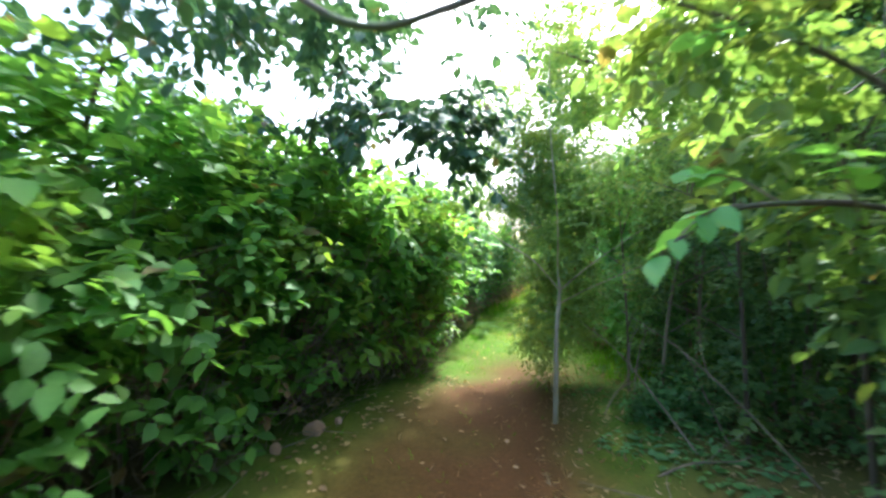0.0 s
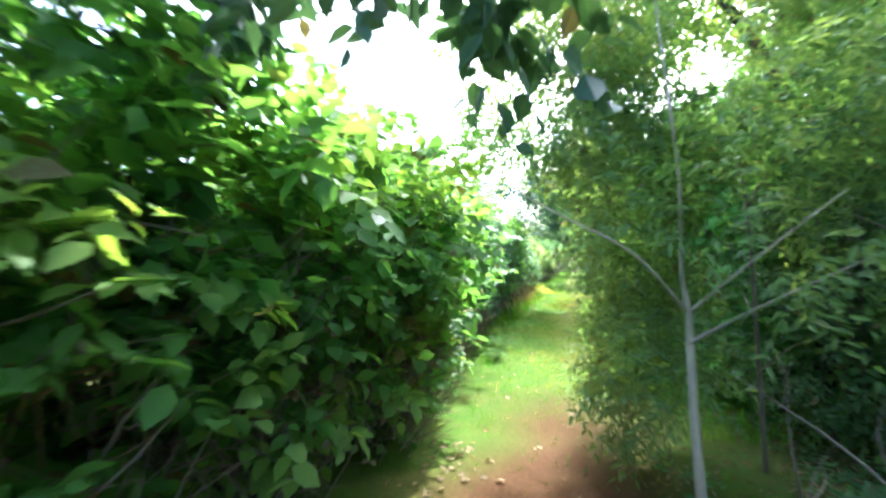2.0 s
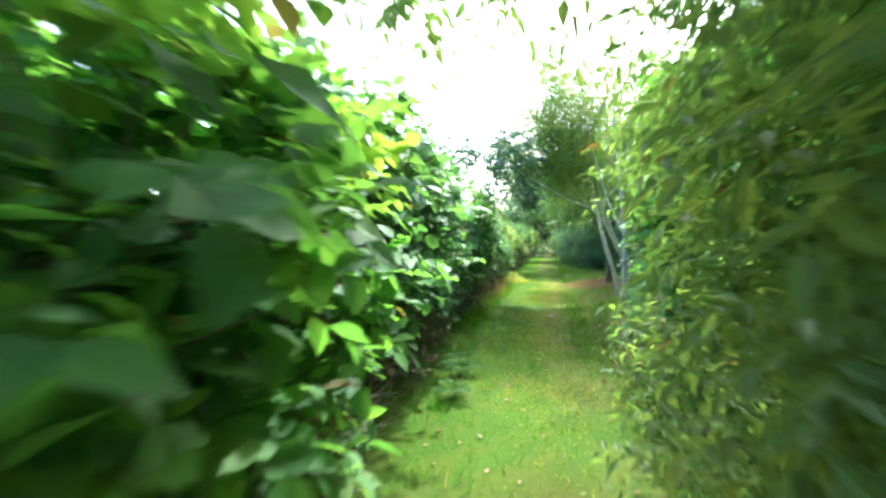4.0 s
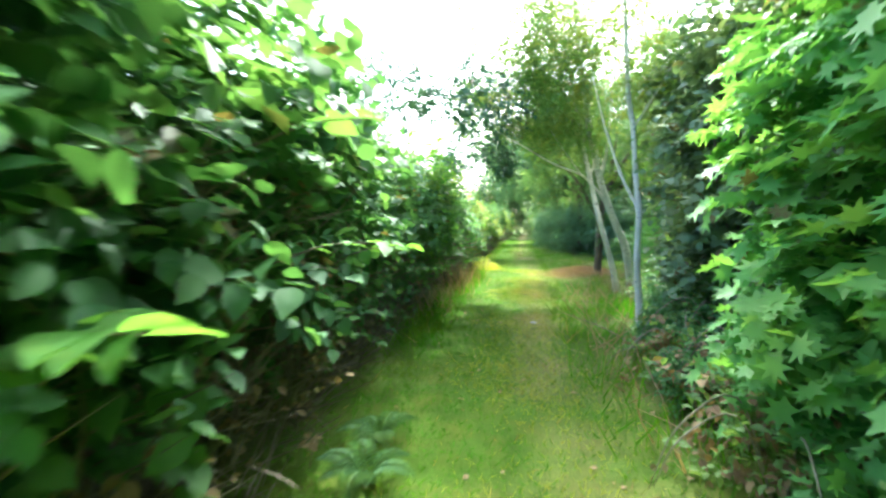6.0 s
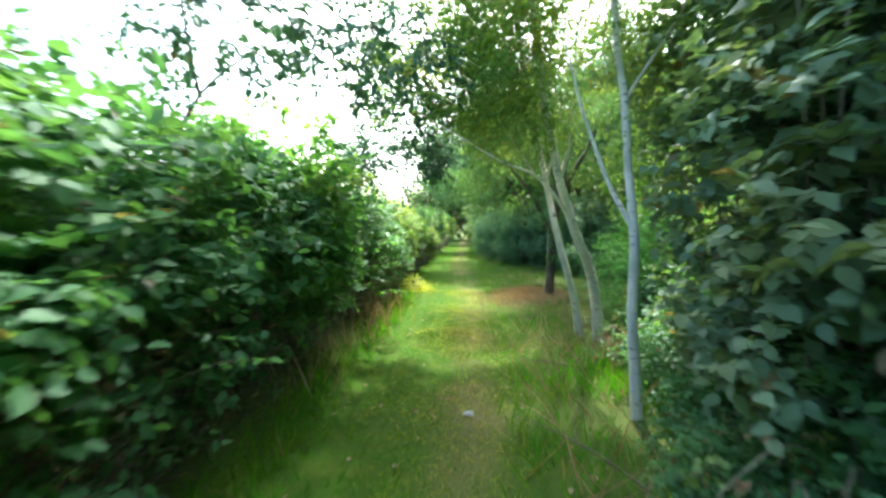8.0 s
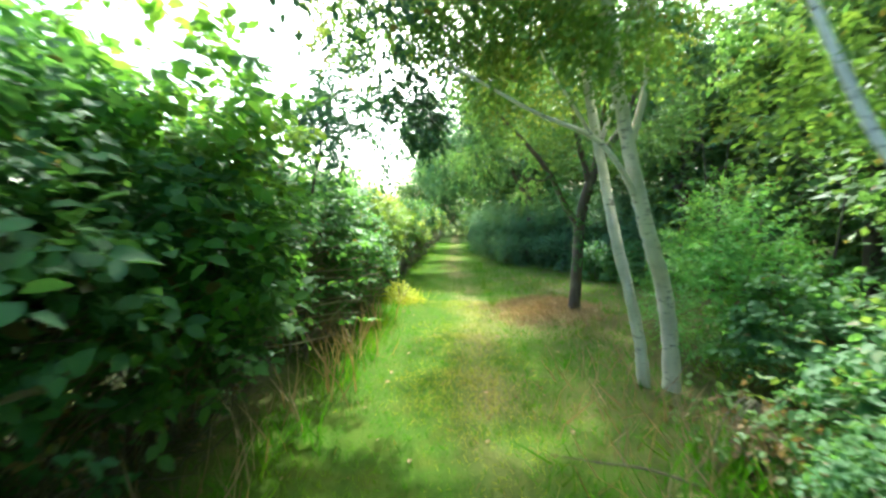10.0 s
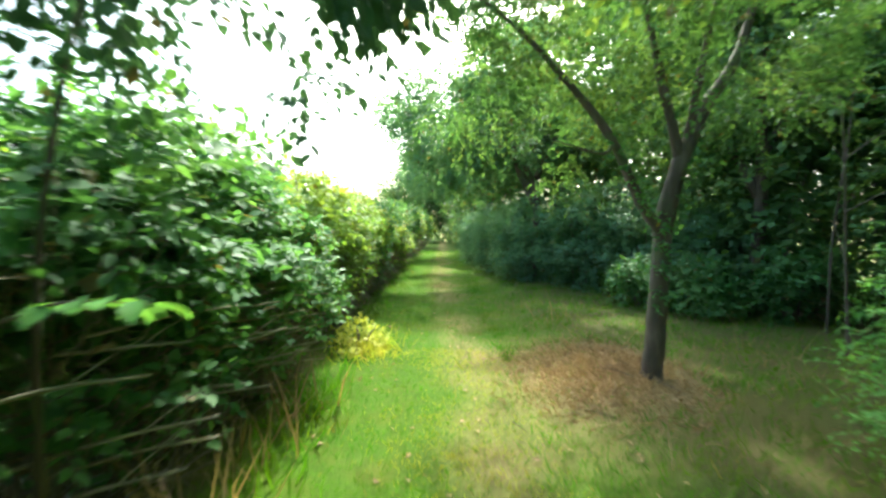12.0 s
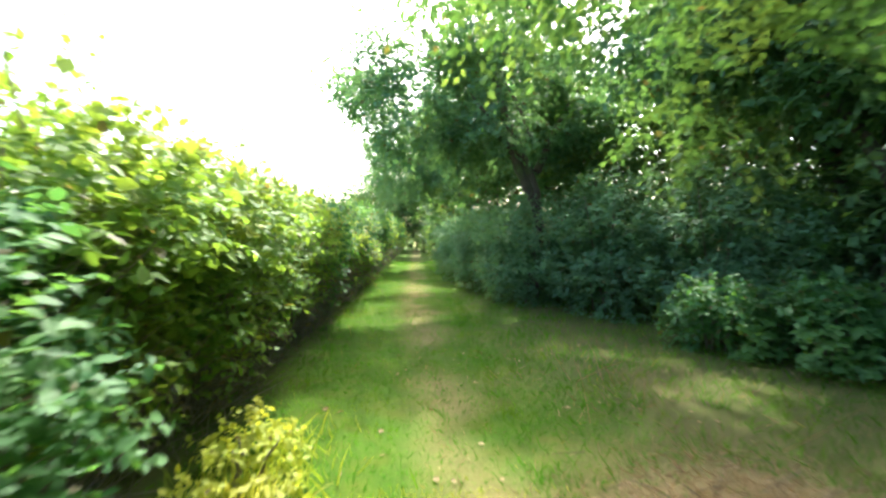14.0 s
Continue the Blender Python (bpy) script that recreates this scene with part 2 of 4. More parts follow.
def in_blobs(blobs, n, seed, shell=0.55, gaps=-0.25, scale=3.0, floor_at=None):
    """Places for n twigs in a heap of ellipsoids (x, y, z, rx, ry, rz), thickest towards the outside, with gaps; and the way outwards."""
    share = np.array([b[3] * b[4] + b[4] * b[5] + b[3] * b[5] for b in blobs])
    places, ways = [], []
    for b, k in zip(blobs, (share / share.sum() * n * 1.9).astype(int)):
        d = unit(rng.normal(0, 1, (k, 3)))
        r = shell + (1 - shell) * rng.random(k) ** .6
        r *= 1 + .22 * lumps(d * np.array(b[3:]), scale, seed)
        p = np.array(b[:3]) + d * np.array(b[3:]) * r[:, None]
        keep = lumps(p, scale * 1.3, seed + 5) > gaps
        if floor_at is not None:
            keep &= p[:, 2] > floor_at
        places.append(p[keep])
        ways.append(d[keep] * np.array([1, 1, .6]) + np.array([0, 0, .25]))
    p, w = np.concatenate(places), np.concatenate(ways)
    pick = rng.permutation(len(p))[:n]
    return p[pick], unit(w[pick])


# ---- ground ----
def path_middle(y):
    return np.interp(y, [-.6, 3.7, 5.4, 6.9, 8.6, 10, 12, 14.5, 18, 22, 30, 60], [2.3, 1.0, .5, .3, .36, .3, .05, -.2, -.15, -.1, -.2, -.15])


def hedge_face(y):
    return np.interp(y, [-.6, 2.4, 4.4, 6.4, 7.4, 8.3, 9.1, 10.3, 12, 14.5, 17, 19, 22, 28, 40, 60], [.3, -.2, -.5, -.58, -.46, -.27, -.36, -.40, -.75, -1.1, -1.25, -1.15, -1.15, -1.2, -.95, -.9])


def ground_height(x, y):
    h = .012 * np.sin(x * 2.1 + y * .7) + .012 * np.sin(y * 1.7 - x * 1.1) - .02
    h = h - .14 * np.clip((x - 1.55) / .6, 0, 1) * np.clip((y - 15) / 2, 0, 1) * np.clip((21 - y) / 2, 0, 1)
    h = h + .05 * np.clip((x - path_middle(y) - .9) / .8, 0, 1)
    h = h + .16 * np.clip((9.3 - y) / 1.3, 0, 1)
    return h + .10 * np.exp(-(((x - 1.4) / .7) ** 2 + ((y - 22.0) / .95) ** 2))


def build_ground():
    xs = np.concatenate([[-900, -300, -120, -60, -30, -16, -10, -7, -5, -4], np.arange(-3, 5.01, .1), [6, 8, 11, 16, 30, 60, 120, 300, 900]])
    ys = np.concatenate([[-900, -300, -100, -40, -15, -6, -2], np.arange(0, 36.01, .12), np.arange(37, 62, 1.0), [70, 90, 130, 250, 500, 1500]])
    X, Y = np.meshgrid(xs, ys)
    Z = ground_height(X, Y)
    v = np.stack([X, Y, Z], -1).reshape(-1, 3)
    w = len(xs)
    i = (np.arange(len(ys) - 1)[:, None] * w + np.arange(w - 1)[None]).ravel()
    f = np.concatenate([np.stack([i, i + 1, i + w + 1], -1), np.stack([i, i + w + 1, i + w], -1)])
    me = mesh_from("ground", v, f, True)
    x, y = v[:, 0], v[:, 1]
    off = x - path_middle(y)
    n = lumps(np.stack([x, y, 0 * x], -1), 1.6, 2) * .5 + lumps(np.stack([x, y, 0 * x], -1), 4.5, 4) * .3
    # bare trodden earth near the start, a worn strip later, dry clippings under the forked tree
    bare = np.clip(1.15 + .5 * np.clip((8.9 - y) / 1.5, 0, 1) - abs(off) / .75, 0, 1) * np.clip((11.1 - y) / 1.4, 0, 1) + np.clip((7.9 - y) / 2, 0, 1) * .45 * np.clip(x - 1.1, 0, 1)
    strip = (.38 + .3 * n + .3 * np.clip((y - 25) / 4, 0, 1)) * np.exp(-((off - np.interp(y, [20, 30], [.42, .12]) - .25 * n) / .28) ** 2) * np.clip((y - 11) / 4, 0, 1)
    heap = np.exp(-(((x - 1.35) / .75) ** 2 + ((y - 22.0) / 1.0) ** 2)) * 1.2
    shade = .75 * np.clip((np.abs(off) - 1.0) / .8, 0, 1)
    for name, value in (("bare", bare + .35 * n * (bare > .05)), ("straw", strip + heap + .3 * n), ("litter", shade)):
        a = me.attributes.new(name, "FLOAT", "POINT")
        a.data.foreach_set("value", np.clip(value, 0, 1).astype(np.float32))
    m, nodes, links, bsdf = material("woodland_ground")
    co = nodes.new("ShaderNodeTexCoord")
    fine = node(nodes, "ShaderNodeTexNoise", Scale=38.0, Detail=6.0, Roughness=0.7)
    mid = node(nodes, "ShaderNodeTexNoise", Scale=4.0, Detail=4.0)
    for q in (fine, mid):
        links.new(co.outputs["Object"], q.inputs["Vector"])
    def layer(name):
        a = nodes.new("ShaderNodeAttribute")
        a.attribute_name = name
        return a.outputs["Fac"]
    tone = mixed(nodes, links, ramp(nodes, links, fine.outputs["Fac"], .3, .7), (0.035, 0.085, 0.008), (0.085, 0.145, 0.014))
    tone = mixed(nodes, links, ramp(nodes, links, mid.outputs["Fac"], .45, .7), tone, (0.09, 0.125, 0.015))
    earth = mixed(nodes, links, ramp(nodes, links, fine.outputs["Fac"], .3, .7), (0.045, 0.022, 0.008), (0.11, 0.055, 0.02))
    straw = mixed(nodes, links, ramp(nodes, links, fine.outputs["Fac"], .3, .7), (0.22, 0.14, 0.07), (0.42, 0.29, 0.16))
    tone = mixed(nodes, links, layer("litter"), tone, mixed(nodes, links, fine.outputs["Fac"], (0.05, 0.045, 0.02), (0.12, 0.11, 0.045)))
    tone = mixed(nodes, links, layer("straw"), tone, straw)
    tone = mixed(nodes, links, layer("bare"), tone, earth)
    links.new(tone, bsdf.inputs["Base Color"])
    bsdf.inputs["Roughness"].default_value = .95
    bsdf.inputs["Specular IOR Level"].default_value = .08
    b = node(nodes, "ShaderNodeBump", Strength=.6, Distance=.02)
    links.new(fine.outputs["Fac"], b.inputs["Height"])
    links.new(b.outputs[0], bsdf.inputs["Normal"])
    me.materials.append(m)
    tagged(new("ground", me), "worn grass and bare earth woodland path", "ground", kind="structure")


build_ground()


def grass_patch(name, label, n, xr, yr, keep, height, mat, lean=.5, width=1.0, kind="stuff"):
    x, y = rng.uniform(*xr, n), rng.uniform(*yr, n)
    k = rng.random(n) < keep(x, y)
    x, y = x[k], y[k]
    p = np.stack([x, y, ground_height(x, y) - .005], -1)
    axis = np.stack([rng.normal(0, lean, len(x)), rng.normal(0, lean, len(x)), np.ones(len(x))], -1)
    face = np.stack([rng.normal(0, 1, len(x)), rng.normal(0, 1, len(x)), np.full(len(x), .3)], -1)
    t = (BLADE[0] * np.array([width, 1, 1]), BLADE[1])
    v, f = blades(t, p, axis, face, height * rng.uniform(.4, 1.3, len(x)))
    me = mesh_from(name, v, f)
    me.materials.append(mat)
    return tagged(new(name, me), label, "grass", kind=kind)


def near_path(lo, hi):
    return lambda x, y: ((x - path_middle(y) > lo) & (x - path_middle(y) < hi)).astype(float)


def path_turf(x, y):
    off = x - path_middle(y)
    n = lumps(np.stack([x, y, 0 * x], -1), 1.3, 2)
    m = lumps(np.stack([x, y, 0 * x], -1), 5.5, 7)
    return np.clip((1.9 - np.abs(off)) / .7, 0, 1) * np.clip((y - 9.3) / 2.6, .04, 1) * (1 - .55 * np.exp(-((off - .42 - .15 * n) / .22) ** 2)) * (.75 + .35 * m)


def verge(x, y):
    off = x - path_middle(y)
    return np.clip((off - .55) / .6, 0, 1) * ((x - 1.4) ** 2 / .7 + (y - 22.0) ** 2 / 1.1 > 1) * (.45 + .7 * lumps(np.stack([x, y, 0 * x], -1), 2.7, 5))


grass_patch("path_grass", "short trodden green grass on the path", 240000, (-1.9, 2.5), (4.0, 44), path_turf, .045, GRASS, .9, 2.0)
grass_patch("path_straw", "dry straw blades lying on the path", 9000, (-1.4, 2.4), (5, 30),
            lambda x, y: np.exp(-((x - path_middle(y) - .45) / .4) ** 2) * (.35 + .65 * (lumps(np.stack([x, y, 0 * x], -1), 1.9, 6) > 0)), .06, STRAW, 1.8, 1.2)
grass_patch("path_yellow_grass", "yellow short grass on the middle of the path", 80000, (-1.2, 1.8), (10.4, 23),
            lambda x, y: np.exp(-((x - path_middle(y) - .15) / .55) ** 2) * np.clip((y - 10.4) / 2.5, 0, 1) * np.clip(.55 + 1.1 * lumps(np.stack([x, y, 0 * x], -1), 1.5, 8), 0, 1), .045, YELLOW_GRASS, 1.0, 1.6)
grass_patch("verge_grass", "long green grass along the path's edge", 16000, (.4, 4.0), (9.5, 17.6), verge, .27, GRASS, .55, .6)
grass_patch("glade_edge_grass", "soft rough grass between the birches and the glade", 52000, (.3, 5.5), (16.4, 31), verge, .10, GRASS, .7, .9)
grass_patch("glade_straw", "dry blades among the glade's rough grass", 3500, (.3, 4.5), (16.4, 26), verge, .11, STRAW, 1.0, .7)
grass_patch("hedge_foot_grass", "long grass at the foot of the hedge", 9000, (-2.2, 1.2), (9, 34),
            lambda x, y: (np.abs(x - hedge_face(y) - .05) < .2) * 1.0, .13, GRASS, .6, .8)

# ---- shrubs and trees ----
def shrub_stems(height, spread, count, parent, mat, lean=0.0, thick=.016):
    for _ in range(count):
        a, r = rng.uniform(0, 2 * math.pi), rng.uniform(.05, .22)
        b, q = a + rng.normal(0, .5), spread * rng.uniform(.3, .9)
        pts = [(r * math.cos(a), r * math.sin(a), -.06, thick * rng.uniform(.7, 1.3)),
               (.5 * q * math.cos(b), .5 * q * math.sin(b), height * .45, thick * .7),
               (q * math.cos(b), q * math.sin(b), height * rng.uniform(.8, 1.0), thick * .25)]
        part("stem", tube(pts, 5, 4), mat, parent, smooth=True)


def shrub(name, x, y, label, mat, template, blobs, twigs, per, reach, size, stems=5, group="", shell=.5, gaps=-.2, core=True,
          stem_mat=None, droop=.25, category="shrub", scale=3.0, bare_foot=False):
    """A bush: an empty at its foot, stems, and its leaves round the blobs (given from its foot)."""
    ob = thing(name, x, y, label, category, group)
    height = max(b[2] + b[5] for b in blobs)
    spread = max(b[3] for b in blobs)
    shrub_stems(height * .85, spread * .8, stems, ob, stem_mat or TWIG)
    p, w = in_blobs(blobs, twigs, rng.uniform(0, 9), shell, gaps, scale, .03)
    if bare_foot:
        keep = rng.random(len(p)) < np.clip((p[:, 2] / height - .10) / .36 + .35 * lumps(p, 2.0, 3), .2, 1)
        p, w = p[keep], w[keep]
    pieces = [sprays(template, p, w, per, reach, size, droop)]
    if core:
        q, u = in_blobs([(b[0], b[1], b[2], b[3] * .72, b[4] * .72, b[5] * .78) for b in blobs], twigs // 4, 1.0, .2, -1, 3.0, .03)
        if bare_foot:
            keep = rng.random(len(q)) < np.clip((q[:, 2] / height - .15) / .4, .25, 1)
            q, u = q[keep], u[keep]
        pieces.append(sprays(KITE, q, u, 4, reach * .8, size * 1.5, droop))
    part("foliage", joined(pieces), mat, ob, kind="stuff", smooth=True)
    return ob


def spin(ob, x, y, turn, size=1.0):
    m = copy_thing(ob, pose(x, y, 0, 0, 0, turn))
    m.scale = (size, size, size * rng.uniform(.94, 1.06))
    return m


# hedge along the open side of the path
HEDGE = "hedge along the path"
def hedge_bush(name, x, y, label, mat, template, h, r, twigs, per, reach, size, **more):
    blobs = [(0, 0, h * .36, r * .86, r * .86, h * .36), (.1, -.1, h * .7, r * .95, r * .95, h * .27), (-.15, .2, h * .52, r * .9, r, h * .42)]
    blobs[0] = (0, 0, h * .33, r * .74, r * .74, h * .33)
    ob = shrub(name, x, y, label, mat, template, blobs, twigs, per, reach, size, group=HEDGE, bare_foot=True, **more)
    n = 900
    a, q = rng.uniform(0, 2 * math.pi, n), r * .84 * np.sqrt(rng.uniform(.35, 1, n))
    p = np.stack([q * np.cos(a), q * np.sin(a), rng.uniform(.02, .62, n) * h], -1)
    way = np.stack([np.cos(a), np.sin(a), rng.uniform(.2, 1.5, n)], -1) + rng.normal(0, .5, (n, 3))
    part("twig_tangle", blades(STICK, p - unit(way) * .15, way, rng.normal(0, 1, (n, 3)), rng.uniform(.22, .5, n)), TWIG, ob, "bare brown twigs", "stuff")
    k = rng.permutation(n)[:90]
    part("withered_foliage", sprays(OVATE, p[k], way[k], 3, .12, size * .6, .4), DEAD_LEAF, ob, "withered brown leaves", "stuff")
    return ob


hx = lambda y, r: float(hedge_face(y)) - r
first = hedge_bush("hedge_shrub", hx(8.6, .85), 8.6, "dense broad-leaved green hedge shrub beside the path", HEDGE_LEAF, OVATE, 2.42, .85, 1050, 7, .28, .112, gaps=-.08, shell=.62)
second = hedge_bush("hedge_shrub", hx(10.6, 1.15), 10.85, "tall dark green hedge shrub with large leaves", DEEP_LEAF, BROAD, 2.6, .85, 750, 7, .3, .125, gaps=-.08, shell=.62)
third = hedge_bush("hedge_shrub", hx(15.2, .85), 15.2, "dark small-leaved hedge shrub beside the path", DEEP_LEAF, OVATE, 2.25, .85, 1100, 8, .26, .088, gaps=-.1, shell=.6)
# sunlit stretches of hedge, set off from the darker ones by leaf colour
fourth = hedge_bush("hedge_shrub", hx(24.4, .8), 24.4, "hedge shrub beside the path, sunlight put into its pale leaf colour", LIT_LEAF, OVATE, 2.08, .8, 1500, 8, .25, .075, gaps=-.12, shell=.6)
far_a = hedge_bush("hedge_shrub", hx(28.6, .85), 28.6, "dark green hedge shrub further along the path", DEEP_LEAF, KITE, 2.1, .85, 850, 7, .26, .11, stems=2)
far_b = hedge_bush("hedge_shrub", hx(27.4, .85), 27.2, "hedge shrub further along the path, sunlight put into its pale leaf colour", LIT_LEAF, KITE, 2.0, .85, 850, 7, .26, .11, stems=2)
behind = hedge_bush("hedge_shrub", hx(9.0, 2.3), 9.0, "green shrub in the back row of the hedge", HEDGE_LEAF, KITE, 1.9, .9, 420, 6, .3, .14, stems=2)
for ob, places in ((first, [(7.5, 1.0), (6.6, 1.0), (5.6, .95), (4.4, .92), (3.1, 1.0), (9.45, .9), (1.7, 1.0)]),
                   (second, [(11.8, 1.05), (12.7, .95)]),
                   (third, [(13.6, 1.0), (14.5, .95), (16.3, 1.0), (17.4, 1.02), (18.15, 1.0), (19.95, .98), (20.6, .95), (21.2, .9), (21.8, .75)]),
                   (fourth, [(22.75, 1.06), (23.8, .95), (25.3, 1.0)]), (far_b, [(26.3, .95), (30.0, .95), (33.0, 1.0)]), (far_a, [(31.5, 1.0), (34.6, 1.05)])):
    for k, (y, s) in enumerate(places):
        spin(ob, hx(y, .85 * s) + rng.uniform(-.08, .05), y, 70 * k + 40, s)
for k, y in enumerate(range(37, 62, 3)):
    spin(far_b if k % 2 else far_a, hx(y, 1.0), y, 50 * k, 1.15)
# back row, open where the sun comes through
for k, y in enumerate(np.arange(2.0, 36, 1.9)):
    if not (21.0 < y < 25.5 or 18.4 < y < 20.2):
        spin(behind, hx(y, 2.3) + rng.uniform(-.2, .2), y, 83 * k, 1.0)


def tree(name, x, y, label, category, bark, trunk, limbs, z=0.0, group="", sides=9):
    """A tree: trunk and limbs as lines of (x, y, z, radius) in the place's own metres."""
    ob = thing(name, x, y, label, category, group, z)
    local = lambda pts: [(a - x, b - y, c - z, r) for a, b, c, r in pts]
    part("trunk", tube(local(trunk), sides, 9, .055), bark, ob, smooth=True)
    for pts in limbs:
        part("limb", tube(local(pts), 6, 5, .05), bark, ob, smooth=True)
    return ob


def crown(ob, blobs, mat, template, twigs, per, reach, size, shell=.35, gaps=-.1, droop=.3, scale=2.2, label=""):
    z = ob.location
    local = [(b[0] - z.x, b[1] - z.y, b[2] - z.z, *b[3:]) for b in blobs]
    p, w = in_blobs(local, twigs, rng.uniform(0, 9), shell, gaps, scale)
    # nothing grows across the trodden way at head height
    free = (np.abs(p[:, 0] + z.x - np.interp(p[:, 1] + z.y, [3.7, 5.1, 6.6, 8.2, 9.8, 12], [1.1, .63, .2, .22, .22, .2])) > .33) | (p[:, 2] + z.z > 1.85)
    p, w = p[free], w[free]
    return part("crown", sprays(template, p, w, per, reach, size, droop), mat, ob, label, "stuff")


# slim tree at the bend
slim = tree("slim_tree", 0.86, 7.55, "slim young tree with a grey forked trunk", "tree", GREY_BARK,
            [(0.92, 7.47, -.05, .024), (0.92, 7.50, .35, .021), (0.91, 7.62, .8, .018), (0.92, 7.77, 1.17, .015), (0.90, 7.80, 1.35, .009), (0.89, 7.82, 1.8, .0065), (0.81, 7.89, 2.6, .005), (0.78, 8.04, 3.4, .004)],
            [[(0.92, 7.77, 1.17, .009), (0.70, 7.73, 1.42, .007), (0.39, 7.81, 1.6, .005), (0.17, 8.09, 1.75, .004)],
             [(0.92, 7.77, 1.17, .008), (1.20, 7.81, 1.42, .005), (1.58, 7.99, 1.7, .003)],
             [(0.90, 7.71, 1.05, .008), (1.20, 7.76, 1.22, .005), (1.69, 7.90, 1.45, .004)]])
crown(slim, [(0.87, 8.94, 2.0, .75, .8, .9), (0.92, 8.85, 3.0, .9, .9, .9), (1.46, 8.28, 2.2, .8, .7, .9), (0.75, 8.70, 1.7, .45, .7, .6), (0.85, 9.14, .8, .55, .6, .6), (1.29, 7.97, 1.6, .5, .4, .5), (0.30, 8.25, 2.3, .42, .45, .28), (0.85, 8.55, .75, .3, .45, .42), (-0.15, 9.20, 3.0, .4, .5, .5), (-0.02, 9.10, 2.4, .3, .45, .35), (.5, 8.8, 2.5, .42, .4, .45), (1.0, 9.9, 1.0, .32, .5, .65), (.98, 9.5, 1.6, .35, .4, .4), (.95, 10.3, 1.7, .3, .4, .5)],
      FRESH_LEAF, LANCE, 5200, 8, .24, .07)

# birches
BIRCHES = "silver birches beside the path"
b_c = tree("birch", 1.43, 16.1, "slender pale silver birch in long grass", "tree", BIRCH_BARK,
           [(1.45, 16.08, -.05, .050), (1.44, 16.1, .3, .042), (1.42, 16.13, .8, .038), (1.45, 16.2, 1.35, .036), (1.42, 16.26, 1.9, .031), (1.39, 16.28, 2.4, .029), (1.33, 16.3, 2.9, .030), (1.3, 16.4, 4.2, .02), (1.25, 16.5, 5.4, .008)],
           [[(1.43, 16.2, 1.45, .022), (1.28, 16.3, 1.8, .018), (1.1, 16.4, 2.4, .012), (.95, 16.5, 3.1, .005)],
            [(1.4, 16.3, 2.4, .016), (1.7, 16.2, 2.9, .010), (2.0, 16.0, 3.5, .004)]], group=BIRCHES)
b_1 = tree("birch", 1.74, 19.0, "white-barked silver birch leaning over the grass", "tree", BIRCH_BARK,
           [(1.72, 18.87, -.1, .056), (1.62, 18.84, .5, .051), (1.41, 18.77, 1.23, .046), (1.26, 18.72, 1.85, .042), (1.10, 18.68, 2.6, .038), (.87, 18.55, 3.8, .026), (.7, 18.5, 5.2, .008)],
           [[(1.22, 18.71, 2.05, .02), (1.34, 18.65, 2.5, .016), (1.45, 18.6, 3.3, .006)], [(1.04, 18.65, 2.9, .018), (.5, 18.7, 3.4, .010), (.1, 18.9, 3.7, .004)]], group=BIRCHES)
b_2 = tree("birch", 1.98, 18.92, "white-barked silver birch with dark scars and a forked top", "tree", BIRCH_BARK,
           [(1.99, 18.94, -.25, .082), (1.94, 18.9, .3, .074), (1.82, 18.8, .85, .067), (1.62, 18.6, 1.25, .062), (1.44, 18.42, 1.65, .058), (1.27, 18.3, 2.2, .050), (1.12, 18.2, 2.9, .048), (.95, 18.2, 4.2, .03), (.8, 18.3, 5.6, .008)],
           [[(1.44, 18.42, 1.58, .026), (1.22, 18.25, 1.85, .022), (1.0, 18.2, 2.05, .018), (.6, 18.2, 2.22, .014), (.1, 18.35, 2.55, .009), (-.4, 18.6, 2.9, .004)],
            [(1.02, 18.2, 2.04, .014), (.75, 18.1, 2.4, .009), (.5, 18.1, 2.8, .004)],
            [(1.33, 18.33, 2.0, .03), (1.42, 18.3, 2.4, .025), (1.5, 18.35, 3.2, .014), (1.6, 18.5, 4.4, .005)]], z=-.15, group=BIRCHES)
crown(b_c, [(1.3, 16.5, 3.9, 1.0, 1.1, 1.1), (.9, 16.9, 3.3, .6, .8, .6), (1.9, 16.3, 2.9, .7, .7, .8), (.9, 17.3, 2.7, .6, .7, .5), (1.5, 16.7, 2.3, .5, .5, .6), (1.62, 15.85, 1.15, .22, .2, .75)], BIRCH_LEAF, KITE, 3300, 8, .26, .046, .2, -.12)
crown(b_1, [(.6, 18.8, 4.0, 1.0, 1.0, .9), (.0, 19.0, 3.6, .8, .8, .5), (.7, 19.2, 2.9, .7, .7, .5), (1.0, 18.0, 3.0, .6, .6, .5)], BIRCH_LEAF, KITE, 3000, 8, .26, .05, .2, -.1)
crown(b_2, [(.9, 18.5, 4.4, 1.2, 1.2, .9), (-.5, 18.5, 3.3, .7, .9, .6), (.3, 18.2, 3.0, .6, .5, .4), (-.2, 17.8, 3.6, .8, .8, .5), (0, 17.6, 4.6, 1.2, 1.0, .8), (.6, 19.6, 3.5, .8, .9, .6)], BIRCH_LEAF, KITE, 4400, 8, .26, .05, .2, -.1)

